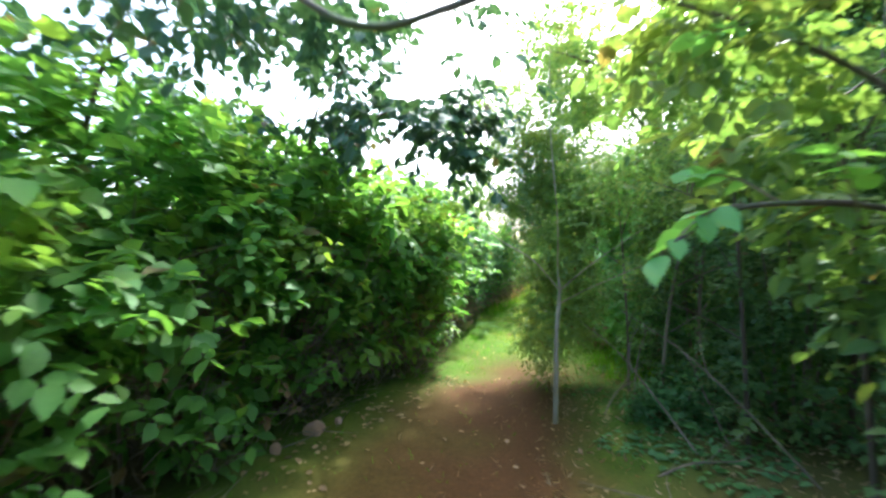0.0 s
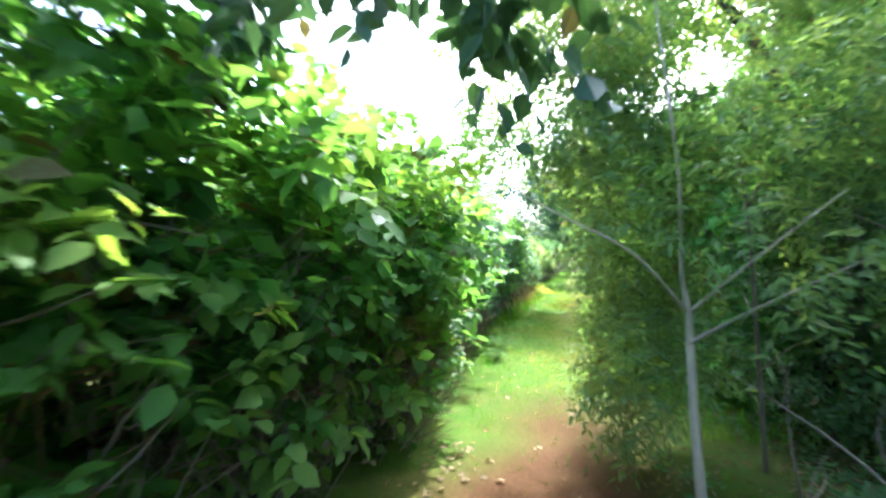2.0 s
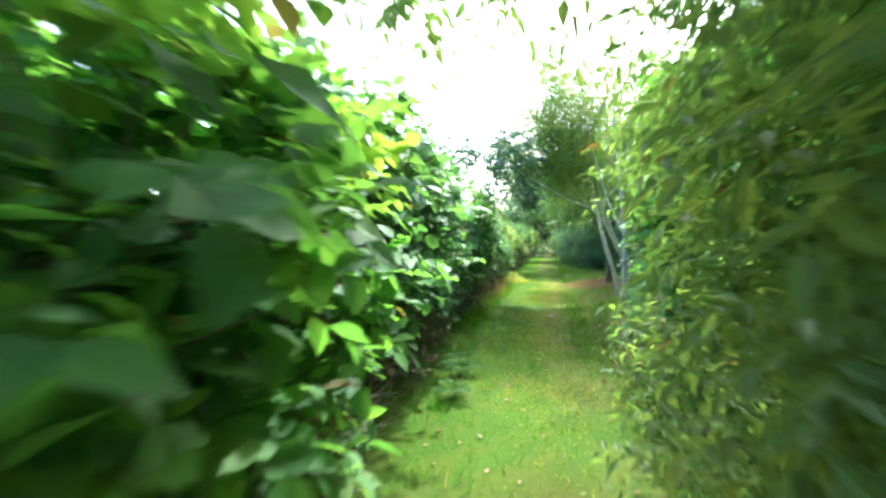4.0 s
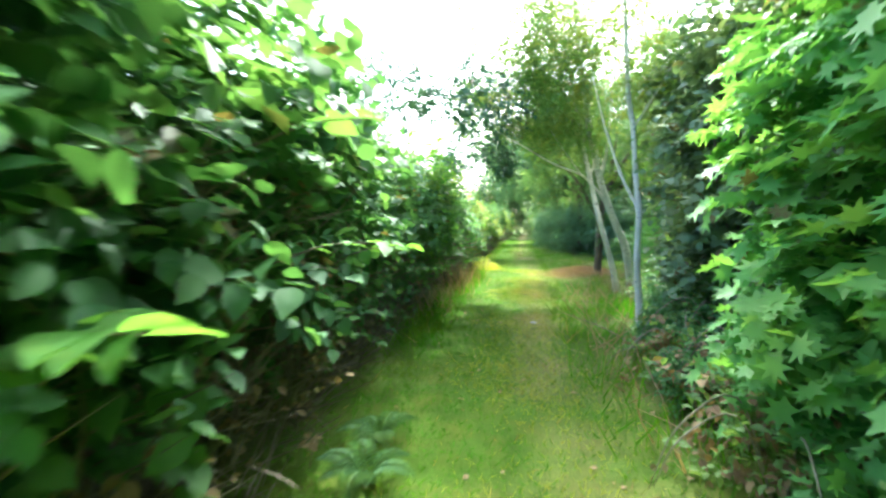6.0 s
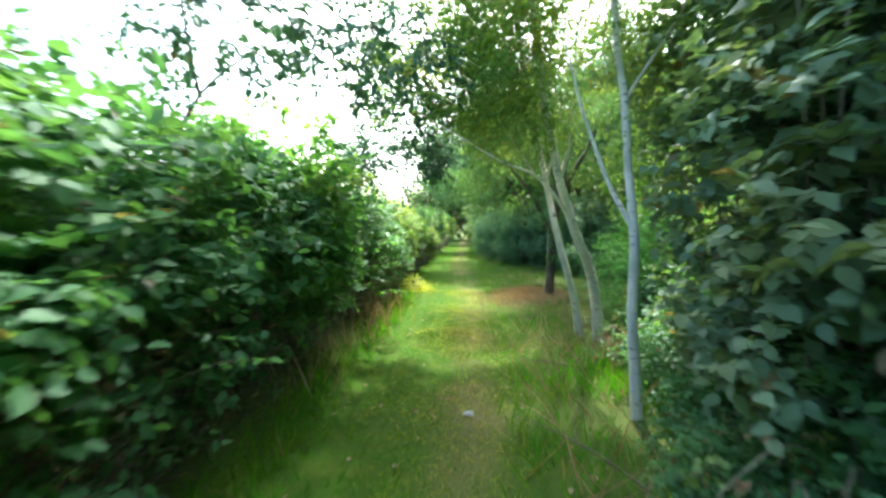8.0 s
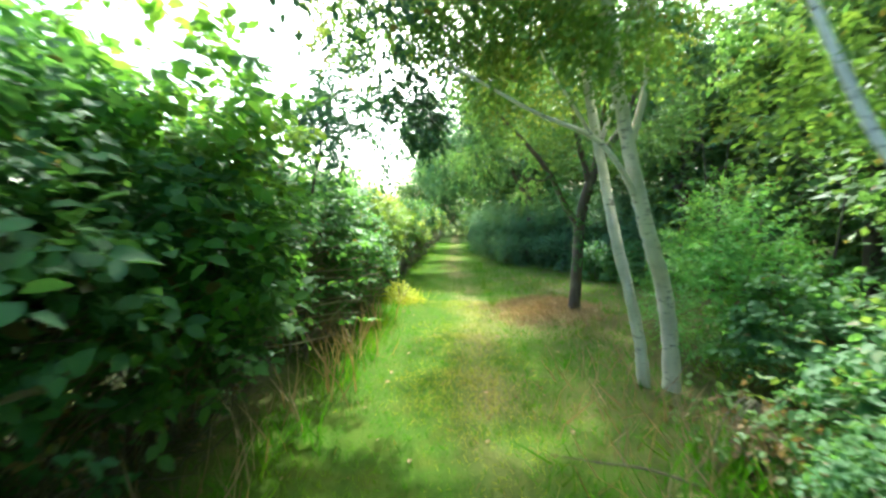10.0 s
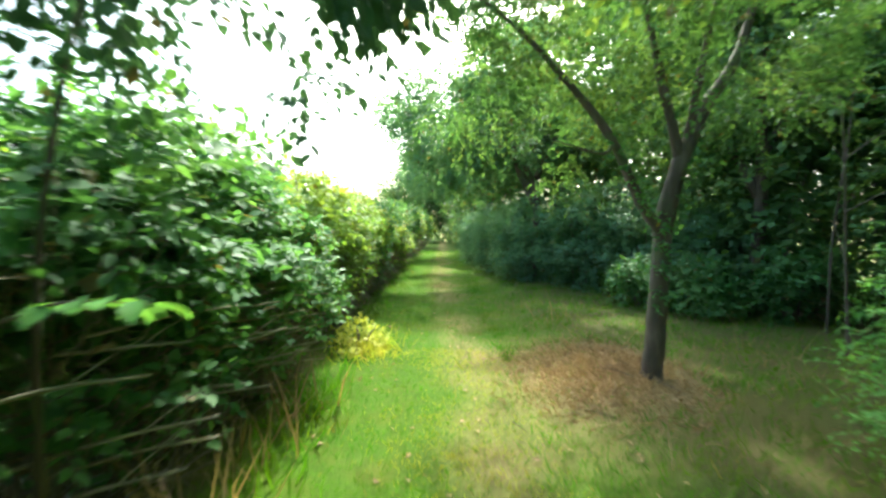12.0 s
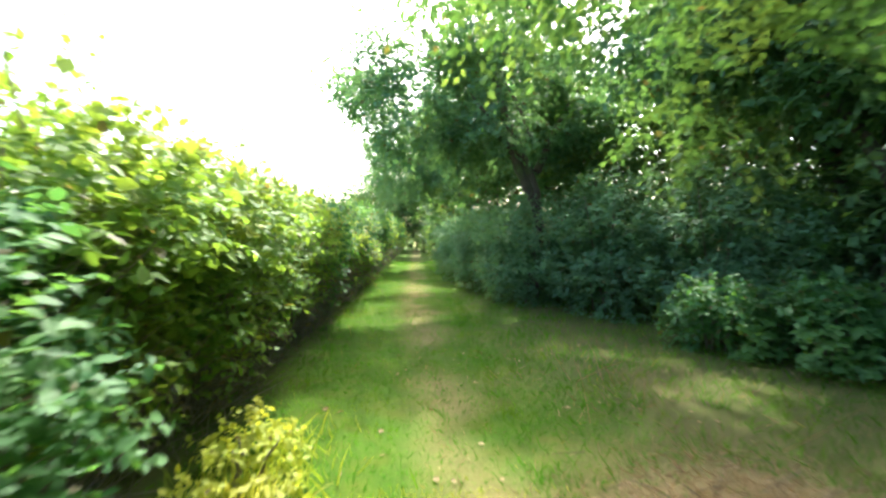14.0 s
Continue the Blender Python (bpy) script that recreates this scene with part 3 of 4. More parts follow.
# dark forked tree over the clippings
d_t = tree("forked_tree", 1.81, 21.74, "dark-barked tree forking low above dry clippings", "tree", DARK_BARK,
           [(1.80, 21.74, -.05, .105), (1.82, 21.74, .25, .088), (1.85, 21.72, .9, .080), (1.88, 21.72, 1.45, .078), (2.0, 21.72, 1.95, .070), (2.25, 21.8, 2.45, .055), (2.6, 21.9, 3.0, .042), (3.0, 22.1, 4.2, .015)],
           [[(1.86, 21.72, 1.35, .055), (1.66, 21.7, 1.62, .045), (1.38, 21.65, 2.15, .038), (.95, 21.6, 2.65, .028), (.5, 21.6, 3.1, .016), (.0, 21.7, 3.5, .006)],
            [(2.0, 21.72, 1.95, .048), (1.92, 21.7, 2.25, .042), (1.8, 21.7, 2.7, .036), (1.65, 21.8, 3.6, .016)],
            [(2.06, 21.73, 2.1, .04), (2.12, 21.7, 2.6, .034), (2.2, 21.6, 3.3, .016)],
            [(1.4, 21.65, 2.1, .02), (1.25, 21.5, 2.0, .012), (.8, 21.4, 2.1, .005)]])
crown(d_t, [(1.0, 22.2, 3.1, 1.1, 1.0, .75), (2.0, 22.0, 3.6, 1.3, 1.2, .9), (1.3, 22.6, 2.3, .8, .6, .5), (2.9, 22.3, 3.0, .9, .9, .8), (.5, 21.9, 3.2, .7, .8, .5), (1.6, 21.0, 3.4, 1.2, .7, .5), (2.3, 21.3, 2.9, .9, .5, .5), (.3, 22.3, 2.7, .6, .6, .45)], WOOD_LEAF, KITE, 4600, 8, .26, .055, .25, -.02)

# lobed-leaf maple beside the path
maple = shrub("maple_bush", 1.78, 12.25, "bright green maple with lobed leaves hanging to the ground", MAPLE_LEAF, MAPLE,
              [(0, 0, 1.2, .66, .75, 1.2), (.05, .0, 2.3, .7, .75, .9), (-.38, .5, 1.6, .35, .35, .6), (-.3, .45, .7, .35, .35, .5)], 1200, 6, .22, .105, stems=4, droop=.5)
spin(maple, 2.0, 11.0, 150, .95)

# undergrowth and wood on the other side
WOODS = "trees of the wood"
UNDER = "undergrowth of the wood"
dense = shrub("wood_shrub", 2.75, 15.0, "dense dull green shrub at the wood's edge", WOOD_LEAF, KITE,
              [(0, 0, .8, .9, .9, .8), (.1, .1, 1.9, 1.0, 1.0, .9), (.1, 0, 3.0, .9, .9, .8)], 1700, 7, .26, .082, group=UNDER)
low = shrub("low_shrub", 1.85, 14.4, "low tangled bramble and nettles beside the path", DEEP_LEAF, OVATE,
            [(0, 0, .3, .5, .6, .35), (.1, .2, .55, .4, .4, .35)], 420, 6, .2, .07, stems=3, group=UNDER)
blue = shrub("wood_shrub", 3.2, 28.2, "grey-green broad shrub at the end of the glade", BLUE_LEAF, KITE,
             [(0, 0, .7, 1.1, 1.1, .75), (.1, 0, 1.6, 1.1, 1.1, .8)], 1900, 7, .26, .08, group=UNDER)
for k, (x, y, s) in enumerate([(2.9, 13.4, 1.0), (3.1, 16.7, 1.05), (3.0, 11.7, 1.0), (2.45, 9.7, .8), (2.7, 7.9, .8), (3.4, 6.2, .9), (2.7, 4.3, .85)]):
    spin(dense, x, y, 67 * k, s)
for k, (x, y, s) in enumerate([(1.3, 13.7, .55), (1.45, 14.7, .6), (1.75, 15.5, .6), (1.9, 16.6, .65), (2.2, 15.4, .9), (2.4, 17.2, 1.0), (2.0, 13.7, .7), (1.8, 7.8, .65), (3.0, 18.6, 1.1), (2.2, 10.6, .8), (4.2, 24.9, 1.1), (3.4, 25.6, 1.0), (5.0, 24.4, 1.2)]):
    spin(low, x, y, 49 * k, s)
for k, (x, y, s) in enumerate([(4.2, 26.8, .95), (2.15, 29.4, .85), (5.0, 25.9, .8), (1.75, 31.6, .8), (1.5, 34, .8), (1.35, 36.5, .8)]):
    spin(blue, x, y, 61 * k, s)
deep = shrub("wood_shrub", 5.4, 9.4, "dark shrub deep in the wood", WOOD_LEAF, KITE, [(0, 0, .8, .9, .9, .8), (.1, .1, 1.9, 1.0, 1.0, .9), (.1, 0, 3.0, .9, .9, .8)], 480, 6, .32, .15, stems=3, group=UNDER)
for k, (x, y, s) in enumerate([(4.4, 18.4, 1.05), (5.6, 20.6, 1.1), (5.8, 22.8, 1.0), (5.3, 25.2, 1.1), (3.8, 30.2, 1.2), (2.3, 33.5, 1.2), (2.0, 37, 1.3), (1.7, 41, 1.3), (1.8, 46, 1.4), (1.7, 51, 1.5),
                               (4.6, 14.6, 1.2), (4.6, 12.0, 1.2), (5.6, 16.8, 1.2), (6.4, 27.0, 1.3), (5.2, 28.6, 1.4), (7.2, 19.2, 1.4), (7.4, 21.6, 1.5), (7.2, 24.2, 1.5), (7.6, 15.4, 1.5),
                               (7.2, 11.0, 1.5), (6.6, 7.2, 1.4), (5.0, 4.4, 1.3), (8.0, 29.0, 1.6), (4.0, 31.5, 1.5), (6.5, 1.0, 1.5), (4.5, -1.0, 1.4), (2.8, -2.5, 1.3), (.8, -2.8, 1.3), (9, 20, 1.6), (9.2, 23, 1.6), (9.5, 26, 1.6), (9.6, 29, 1.6), (6.2, 30.5, 1.5), (8.5, 32.5, 1.6),
                               (5.5, 33.5, 1.5), (3.2, 36, 1.5), (9, 16, 1.6), (9, 12, 1.6), (-.8, -2.6, 1.3)]):
    spin(deep, x, y, 67 * k, s)
broad = shrub("broad_leaved_shrub", 1.95, 15.0, "dull blue-green shrub with broad leaves beside the birch", DULL_LEAF, BROAD,
              [(0, 0, .9, .5, .6, .7), (.05, .1, 2.0, .6, .65, .75), (.2, 0, 3.0, .6, .6, .6), (-.15, -.35, 1.5, .4, .35, .5)], 700, 6, .24, .10, stems=6, group=UNDER, shell=.5)
spin(broad, 2.2, 16.0, 130, .9)
spin(broad, 2.75, 15.3, 60, 1.25)
spin(broad, 2.35, 13.9, 250, .95)


def dead_bramble(x, y, size):
    ob = thing("dead_bramble", x, y, "tangle of dry brown bramble stems and withered leaves", "bramble", "brambles beside the path", float(ground_height(x, y)))
    for k in range(9):
        a, r, h = rng.uniform(0, 6.28), size * rng.uniform(.4, .8), size * rng.uniform(.35, .8)
        c, d = math.cos(a), math.sin(a)
        part("stem", tube([(.04 * c, .04 * d, -.03, .006), (.45 * r * c, .45 * r * d, h, .005), (r * c, r * d, h * .75, .004), (1.25 * r * c, 1.25 * r * d, h * .2, .002)], 5, 4), GREY_BARK if k % 3 else TWIG, ob, smooth=True)
    n = 130
    p = rng.normal(0, .28, (n, 3)) * size * np.array([1, 1, .6]) + np.array([0, 0, .36 * size])
    p[:, 2] = np.maximum(p[:, 2], .02)
    part("withered_foliage", sprays(OVATE, p, rng.normal(0, 1, (n, 3)), 4, .12, .055, .5), DEAD_LEAF, ob, "withered brown leaves", "stuff")
    part("fresh_foliage", sprays(OVATE, p + rng.normal(0, .08, (n, 3)), rng.normal(0, 1, (n, 3)) + np.array([0, 0, .5]), 4, .12, .06, .3), FRESH_LEAF, ob, "green bramble leaves", "stuff")


for x, y, s in ((1.25, 12.6, .7), (1.5, 13.4, .8), (1.35, 14.2, .65), (1.75, 14.5, .8), (1.2, 11.6, .6), (1.85, 17.4, .6)):
    dead_bramble(x, y, s)


def sapling(x, y, h, lean, mat):
    ob = thing("sapling", x, y, "thin bare-stemmed sapling in the wood's shade", "sapling", "saplings in the wood", float(ground_height(x, y)) - .04)
    r = .008 + .0035 * h
    part("trunk", tube([(0, 0, 0, r), (lean * .2, .03, h * .35, r * .85), (lean * .6, -.02, h * .7, r * .6), (lean, .05, h, r * .25)], 6, 6), mat, ob, smooth=True)
    for k in range(4):
        a, z = rng.uniform(0, 6.28), h * (.3 + .16 * k)
        c, d, q = math.cos(a), math.sin(a), .35 * h * rng.uniform(.5, 1)
        part("limb", tube([(lean * z / h * .8, 0, z, r * .45), (lean * z / h + .5 * q * c, .5 * q * d, z + .3 * q, r * .3), (lean * z / h + q * c, q * d, z + .5 * q, r * .1)], 4, 4), mat, ob, smooth=True)


for x, y, h, lean, mat in ((1.75, 8.0, 2.4, .3, TWIG), (2.2, 7.3, 2.6, -.2, DARK_BARK), (2.15, 8.6, 3.0, .15, TWIG), (2.6, 6.7, 2.8, -.3, DARK_BARK), (1.6, 9.0, 2.2, -.15, TWIG), (2.9, 7.6, 3.2, .2, DARK_BARK),
                           (2.4, 13.0, 2.6, -.2, TWIG), (2.0, 15.7, 2.8, .2, TWIG), (4.3, 22.6, 3.4, -.3, DARK_BARK), (4.9, 23.6, 3.6, .25, DARK_BARK), (3.7, 19.4, 3.0, .2, DARK_BARK)):
    sapling(x, y, h, lean, mat)
frond = shrub("feathery_shrub", 2.95, 19.75, "bright green feathery shrub at the glade's edge", MAPLE_LEAF, LANCE,
              [(0, 0, .7, .75, .75, .7), (0, 0, 1.25, .5, .5, .5)], 900, 12, .36, .06, stems=3)


def wood_tree(x, y, h, mat, leaf, twigs, size, lean=0.0):
    ob = tree("wood_tree", x, y, "tall broad-leaved tree in the wood", "tree", DARK_BARK,
              [(x, y, -.1, .14), (x + .1, y, h * .3, .11), (x + lean * .5, y + .1, h * .6, .08), (x + lean, y + .1, h * .95, .02)],
              [[(x + .05, y, h * .3, .10), (x - .6, y - .2, h * .48, .075), (x - 1.3, y - .3, h * .62, .012)],
               [(x + .1, y, h * .4, .085), (x + .6, y + .3, h * .55, .06), (x + 1.2, y + .5, h * .7, .01)],
               [(x, y, h * .5, .05), (x - .3, y + .5, h * .65, .035), (x - .7, y + 1.0, h * .8, .01)]], group=WOODS)
    crown(ob, [(x + lean * .6, y, h * .62, 1.7, 1.7, h * .22), (x + lean, y + .2, h * .82, 1.4, 1.4, h * .18), (x - 1.0 + lean, y - .3, h * .55, 1.1, 1.2, h * .16), (x - .9 + lean * 2, y + .2, h * .7, 1.1, 1.0, h * .13),
               (x + 1.1, y + .5, h * .6, 1.1, 1.1, h * .18)], mat, leaf, twigs, 7, .34, size, .35, -.05, .35, 1.4)
    return ob


wood_a = wood_tree(4.3, 10.5, 7.4, WOOD_LEAF, KITE, 1900, .15)
wood_b = wood_tree(2.3, 29.8, 6.6, BLUE_LEAF, KITE, 4600, .12, -1.2)
for k, (ob, x, y, s) in enumerate([(wood_a, 5.2, 14.5, 1.0), (wood_a, 6.0, 18.5, 1.05), (wood_a, 5.2, 6.5, 1.0), (wood_a, 6.8, 22.0, 1.1), (wood_b, 5.6, 26.6, 1.1), (wood_a, 8.0, 12.5, 1.2),
                                   (wood_a, 8.4, 17.0, 1.2), (wood_a, 7.6, 8.0, 1.2), (wood_a, 9.0, 24.0, 1.3), (wood_b, 2.2, 40, 1.1), (wood_b, 4.0, 34, 1.1), (wood_b, 1.5, 50, 1.2), (wood_a, 6.0, 3.0, 1.2),
                                   (wood_b, -1.5, 60, 1.0), (wood_a, .5, 58, 1.0), (wood_a, 7.5, 31, 1.2), (wood_a, 5.4, 20.8, .85), (wood_a, 7.4, 25.4, 1.0), (wood_a, 5.0, 25.2, .85)]):
    spin(ob, x, y, (0 if ob is wood_b else 77 * k), s)

# dense thicket that closes the path's far end
for k, (x, y) in enumerate([(-3.2, 57), (-1.9, 59), (-.6, 58), (.6, 56.5), (1.8, 55), (-4.6, 58.5)]):
    spin(deep, x, y, 41 * k, 1.5)

# tall bush in the hedge whose twigs hang over the path
tall = shrub("tall_hedge_shrub", -1.85, 17.85, "tall hazel-like shrub hanging over the path", HEDGE_LEAF, OVATE,
             [(0, -.3, 1.55, .8, .75, .85), (.25, .15, 1.9, .6, .55, .5), (-.1, -.9, 1.9, .65, .6, .6), (.2, -.5, 2.2, .55, .5, .4)], 620, 7, .28, .10, stems=7, shell=.7, gaps=-.05, core=False)


def arching(x, y, z, label, limbs, blobs, mat, template, twigs, size, gaps=.05, bark=None):
    ob = tree("overhanging_branch_tree", x, y, label, "tree", bark or DARK_BARK, limbs[0], limbs[1:], z, sides=6)
    crown(ob, blobs, mat, template, twigs, 7, .26, size, .2, gaps, .45, 3.0)
    return ob


arching(-1.67, 7.26, 0, "thin tree arching over the path with broad leaves",
        [[(-1.67, 7.26, -.05, .03), (-1.57, 7.22, 1.2, .026), (-1.16, 7.10, 2.1, .02), (-0.35, 7.05, 2.6, .013), (0.45, 7.01, 2.7, .004)],
         [(-1.16, 7.10, 2.1, .014), (-0.83, 6.72, 2.5, .010), (-0.31, 6.36, 2.75, .004)], [(-1.06, 7.11, 2.2, .012), (-0.68, 7.43, 2.5, .009), (-0.20, 7.77, 2.6, .003)]],
        [(-0.30, 7.01, 2.6, .95, .6, .45), (-1.23, 6.69, 2.65, .8, .8, .45), (0.16, 6.89, 2.3, .4, .4, .35), (-0.52, 6.54, 3.1, 1.0, .6, .3)], SILHOUETTE_LEAF, OVATE, 350, .115)
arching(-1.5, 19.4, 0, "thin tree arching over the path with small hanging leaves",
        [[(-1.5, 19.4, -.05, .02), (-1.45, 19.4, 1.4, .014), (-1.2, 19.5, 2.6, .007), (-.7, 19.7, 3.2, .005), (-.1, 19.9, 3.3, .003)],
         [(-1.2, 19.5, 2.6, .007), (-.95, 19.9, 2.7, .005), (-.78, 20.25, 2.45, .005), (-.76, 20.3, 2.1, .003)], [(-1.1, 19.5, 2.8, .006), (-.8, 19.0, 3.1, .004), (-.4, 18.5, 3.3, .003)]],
        [(-.6, 19.3, 2.95, .7, .75, .45), (-1.15, 19.5, 2.5, .4, .6, .5), (-.45, 19.2, 2.35, .35, .5, .35), (-.78, 20.28, 2.12, .12, .1, .14)], SILHOUETTE_LEAF, OVATE, 520, .075)

# broad-leaved bush that reaches over the start of the path from the wood
near = tree("hazel_tree", 2.95, 6.1, "broad-leaved hazel reaching out over the path", "tree", DARK_BARK,
            [(2.95, 6.10, -.05, .045), (2.90, 6.06, .9, .038), (2.70, 6.00, 1.8, .030), (2.40, 5.90, 2.7, .02), (2.00, 5.80, 3.5, .006)],
            [[(2.80, 6.02, 1.3, .018), (2.20, 5.70, 1.62, .013), (1.60, 5.30, 1.62, .008), (1.34, 5.03, 1.5, .003)],
             [(2.70, 6.00, 1.8, .018), (2.00, 5.90, 2.3, .013), (1.24, 5.76, 2.6, .005)], [(2.90, 6.05, 1.0, .016), (3.00, 5.56, 1.5, .010), (3.10, 5.18, 1.9, .004)],
             [(2.45, 5.92, 2.6, .014), (1.80, 5.55, 2.65, .014), (1.20, 5.20, 2.42, .014), (0.76, 4.97, 2.17, .014), (0.53, 4.90, 2.10, .013), (0.34, 4.84, 2.17, .011), (0.10, 4.80, 2.42, .005)]])
crown(near, [(1.92, 6.11, 2.5, .7, .7, .6), (1.52, 6.08, 2.9, .7, .6, .5), (2.25, 5.63, 2.0, .6, .6, .6), (2.54, 5.85, 1.3, .5, .6, .5)], FRESH_LEAF, OVATE, 520, 7, .26, .105, .3, -.05)
# clippings heaped round the forked tree
grass_patch("clippings_heap", "heap of dry pinkish-brown grass clippings under the tree", 19000, (.3, 2.7), (20.6, 23.6),
            lambda x, y: np.clip(1.5 * np.exp(-(((x - 1.4) / .7) ** 2 + ((y - 22.0) / .95) ** 2)) - .15, 0, 1), .10, STRAW, 1.8, 1.3)
grass_patch("dry_stalks", "dry brown stalks among the long grass", 600, (.7, 2.6), (11.5, 19), near_path(.85, 1.9), .36, STRAW, .6, .5)
grass_patch("woodland_litter", "dry leaves and stalks on the woodland floor", 9000, (.2, 4.5), (4.0, 10.5),
            lambda x, y: np.clip(.05 + .6 * (x - path_middle(y) > .5), 0, 1), .05, STRAW, 2.5, 5.0)


def scattered_leaves(name, label, n, xr, yr, keep, size, mat, template=OVATE):
    x, y = rng.uniform(*xr, n), rng.uniform(*yr, n)
    k = rng.random(n) < keep(x, y)
    x, y = x[k], y[k]
    p = np.stack([x, y, ground_height(x, y) + .012], -1)
    axis = np.stack([rng.normal(0, 1, len(x)), rng.normal(0, 1, len(x)), rng.normal(.1, .2, len(x))], -1)
    v, f = blades(template, p, axis, np.array([0, 0, 1.0]) + rng.normal(0, .25, (len(x), 3)), size * rng.uniform(.5, 1.2, len(x)))
    me = mesh_from(name, v, f)
    me.materials.append(mat)
    return tagged(new(name, me), label, "leaves", kind="stuff")


scattered_leaves("fallen_leaves", "brown fallen leaves scattered on the path", 650, (-1.2, 4), (4.5, 26), near_path(-.8, 2.2), .055, STRAW)
scattered_leaves("ground_ivy", "low green ivy leaves covering the woodland floor", 7500, (.7, 4.8), (4.5, 10.5),
                 lambda x, y: np.clip((x - path_middle(y) - .55) * 2, 0, 1) * (lumps(np.stack([x, y, 0 * x], -1), 2.2, 3) > -.1), .075, DEEP_LEAF)

scattered_leaves("clipping_twigs", "brown twigs strewn over the dry clippings", 260, (.3, 2.7), (20.7, 23.4),
                 lambda x, y: np.exp(-(((x - 1.4) / .65) ** 2 + ((y - 22.0) / .9) ** 2)), .3, TWIG, STICK)
grass_patch("grass_tufts", "darker tufts of rough grass in the glade", 30000, (-.6, 5.0), (16.5, 29),
            lambda x, y: (x - path_middle(y) > -.3) * ((x - 1.4) ** 2 / .6 + (y - 22.0) ** 2 > 1) * np.clip(2.2 * lumps(np.stack([x, y, 0 * x], -1), 7.0, 3) - .35, 0, 1), .13, GRASS, .7, .9)
grass_patch("pale_stalks", "long bent pale grass stalks in the rough grass", 260, (.5, 4.2), (11.5, 25), verge, .5, STRAW, 1.2, .2)


def fallen_twig(x, y, turn, length, lift):
    ob = thing("fallen_twig", x, y, "bare broken twig leaning in the undergrowth", "twig", "twigs on the woodland floor", float(ground_height(x, y)))
    a = radians(turn)
    c, d = math.cos(a), math.sin(a)
    part("twig", tube([(0, 0, .0, .008), (.35 * length * c, .35 * length * d, .4 * lift + .03, .007), (.7 * length * c + .05, .7 * length * d, .75 * lift, .005), (length * c, length * d, lift, .002)], 5, 4), TWIG, ob, smooth=True)
    part("side_twig", tube([(.5 * length * c, .5 * length * d, .55 * lift + .02, .004), (.6 * length * c + .08, .6 * length * d + .1, .7 * lift + .08, .003), (.65 * length * c + .2, .65 * length * d + .16, .8 * lift + .16, .001)], 4, 3), TWIG, ob, smooth=True)


for x, y, turn, length, lift in ((1.85, 7.10, 140, 1.0, .75), (2.10, 7.40, 110, .8, .6), (1.55, 6.70, 30, .7, .08), (2.40, 6.80, 160, 1.1, .9), (1.30, 7.80, 60, .6, .3), (2.00, 6.20, 175, .9, .06),
                                 (2.60, 7.90, 100, 1.2, 1.2), (1.60, 8.50, 80, .9, .7), (1.20, 15.20, 150, .8, .25), (1.50, 14.40, 100, .9, .4), (1.35, 17.20, 170, .8, .1)):
    fallen_twig(x, y, turn, length, lift)


def fern(x, y, turn, size):
    ob = thing("fern", x, y, "green fern arching at the foot of the hedge", "fern", "ferns by the hedge", float(ground_height(x, y)))
    for k in range(6):
        a = radians(turn + 55 * k + rng.uniform(-12, 12))
        c, d, L = math.cos(a), math.sin(a), size * rng.uniform(.8, 1.15)
        pts = [(0, 0, 0, .005), (.3 * L * c, .3 * L * d, .42 * L, .004), (.7 * L * c, .7 * L * d, .5 * L, .003), (L * c, L * d, .36 * L, .001)]
        line = smooth_line(pts, 7)[1:, :3]
        way = unit(np.gradient(line, axis=0))
        side = unit(np.cross(way, np.array([0, 0, 1.0])))
        w = np.sin(np.linspace(.25, 1, len(line)) * math.pi)[:, None] * .26 * L + .02
        pin = [blades((LANCE[0] * np.array([.55, 1, 1]), LANCE[1]), line, side * q + way * .35, np.array([0, 0, 1.0]) + 0 * line, w[:, 0]) for q in (1, -1)]
        part("frond", joined([tube(pts, 4, 4)] + pin), WOOD_LEAF, ob)


for x, y, turn, size in ((-.66, 12.45, 0, .28), (-.74, 12.9, 30, .24), (-.62, 11.75, 60, .22)):
    fern(x, y, turn, size)

# small pale litter on the grass
m_paper, pn, pl, pb = material("pale_litter")
pn2 = node(pn, "ShaderNodeTexNoise", Scale=30.0, Detail=3.0)
pl.new(mixed(pn, pl, pn2.outputs["Fac"], (0.42, 0.41, 0.37), (0.65, 0.63, 0.6)), pb.inputs["Base Color"])
scrap = thing("litter_scrap", .22, 16.19, "small crumpled pale scrap lying on the path", "litter")
bm = bmesh.new()
bmesh.ops.create_icosphere(bm, subdivisions=2, radius=.03)
for v in bm.verts:
    v.co = Vector((v.co.x * 1.5, v.co.y, v.co.z * .3 + .012)) * (1 + .9 * noise.noise(v.co * 45))
me = bpy.data.meshes.new("crumple")
bm.to_mesh(me)
bm.free()
me.materials.append(m_paper)
new("crumple", me).parent = scrap

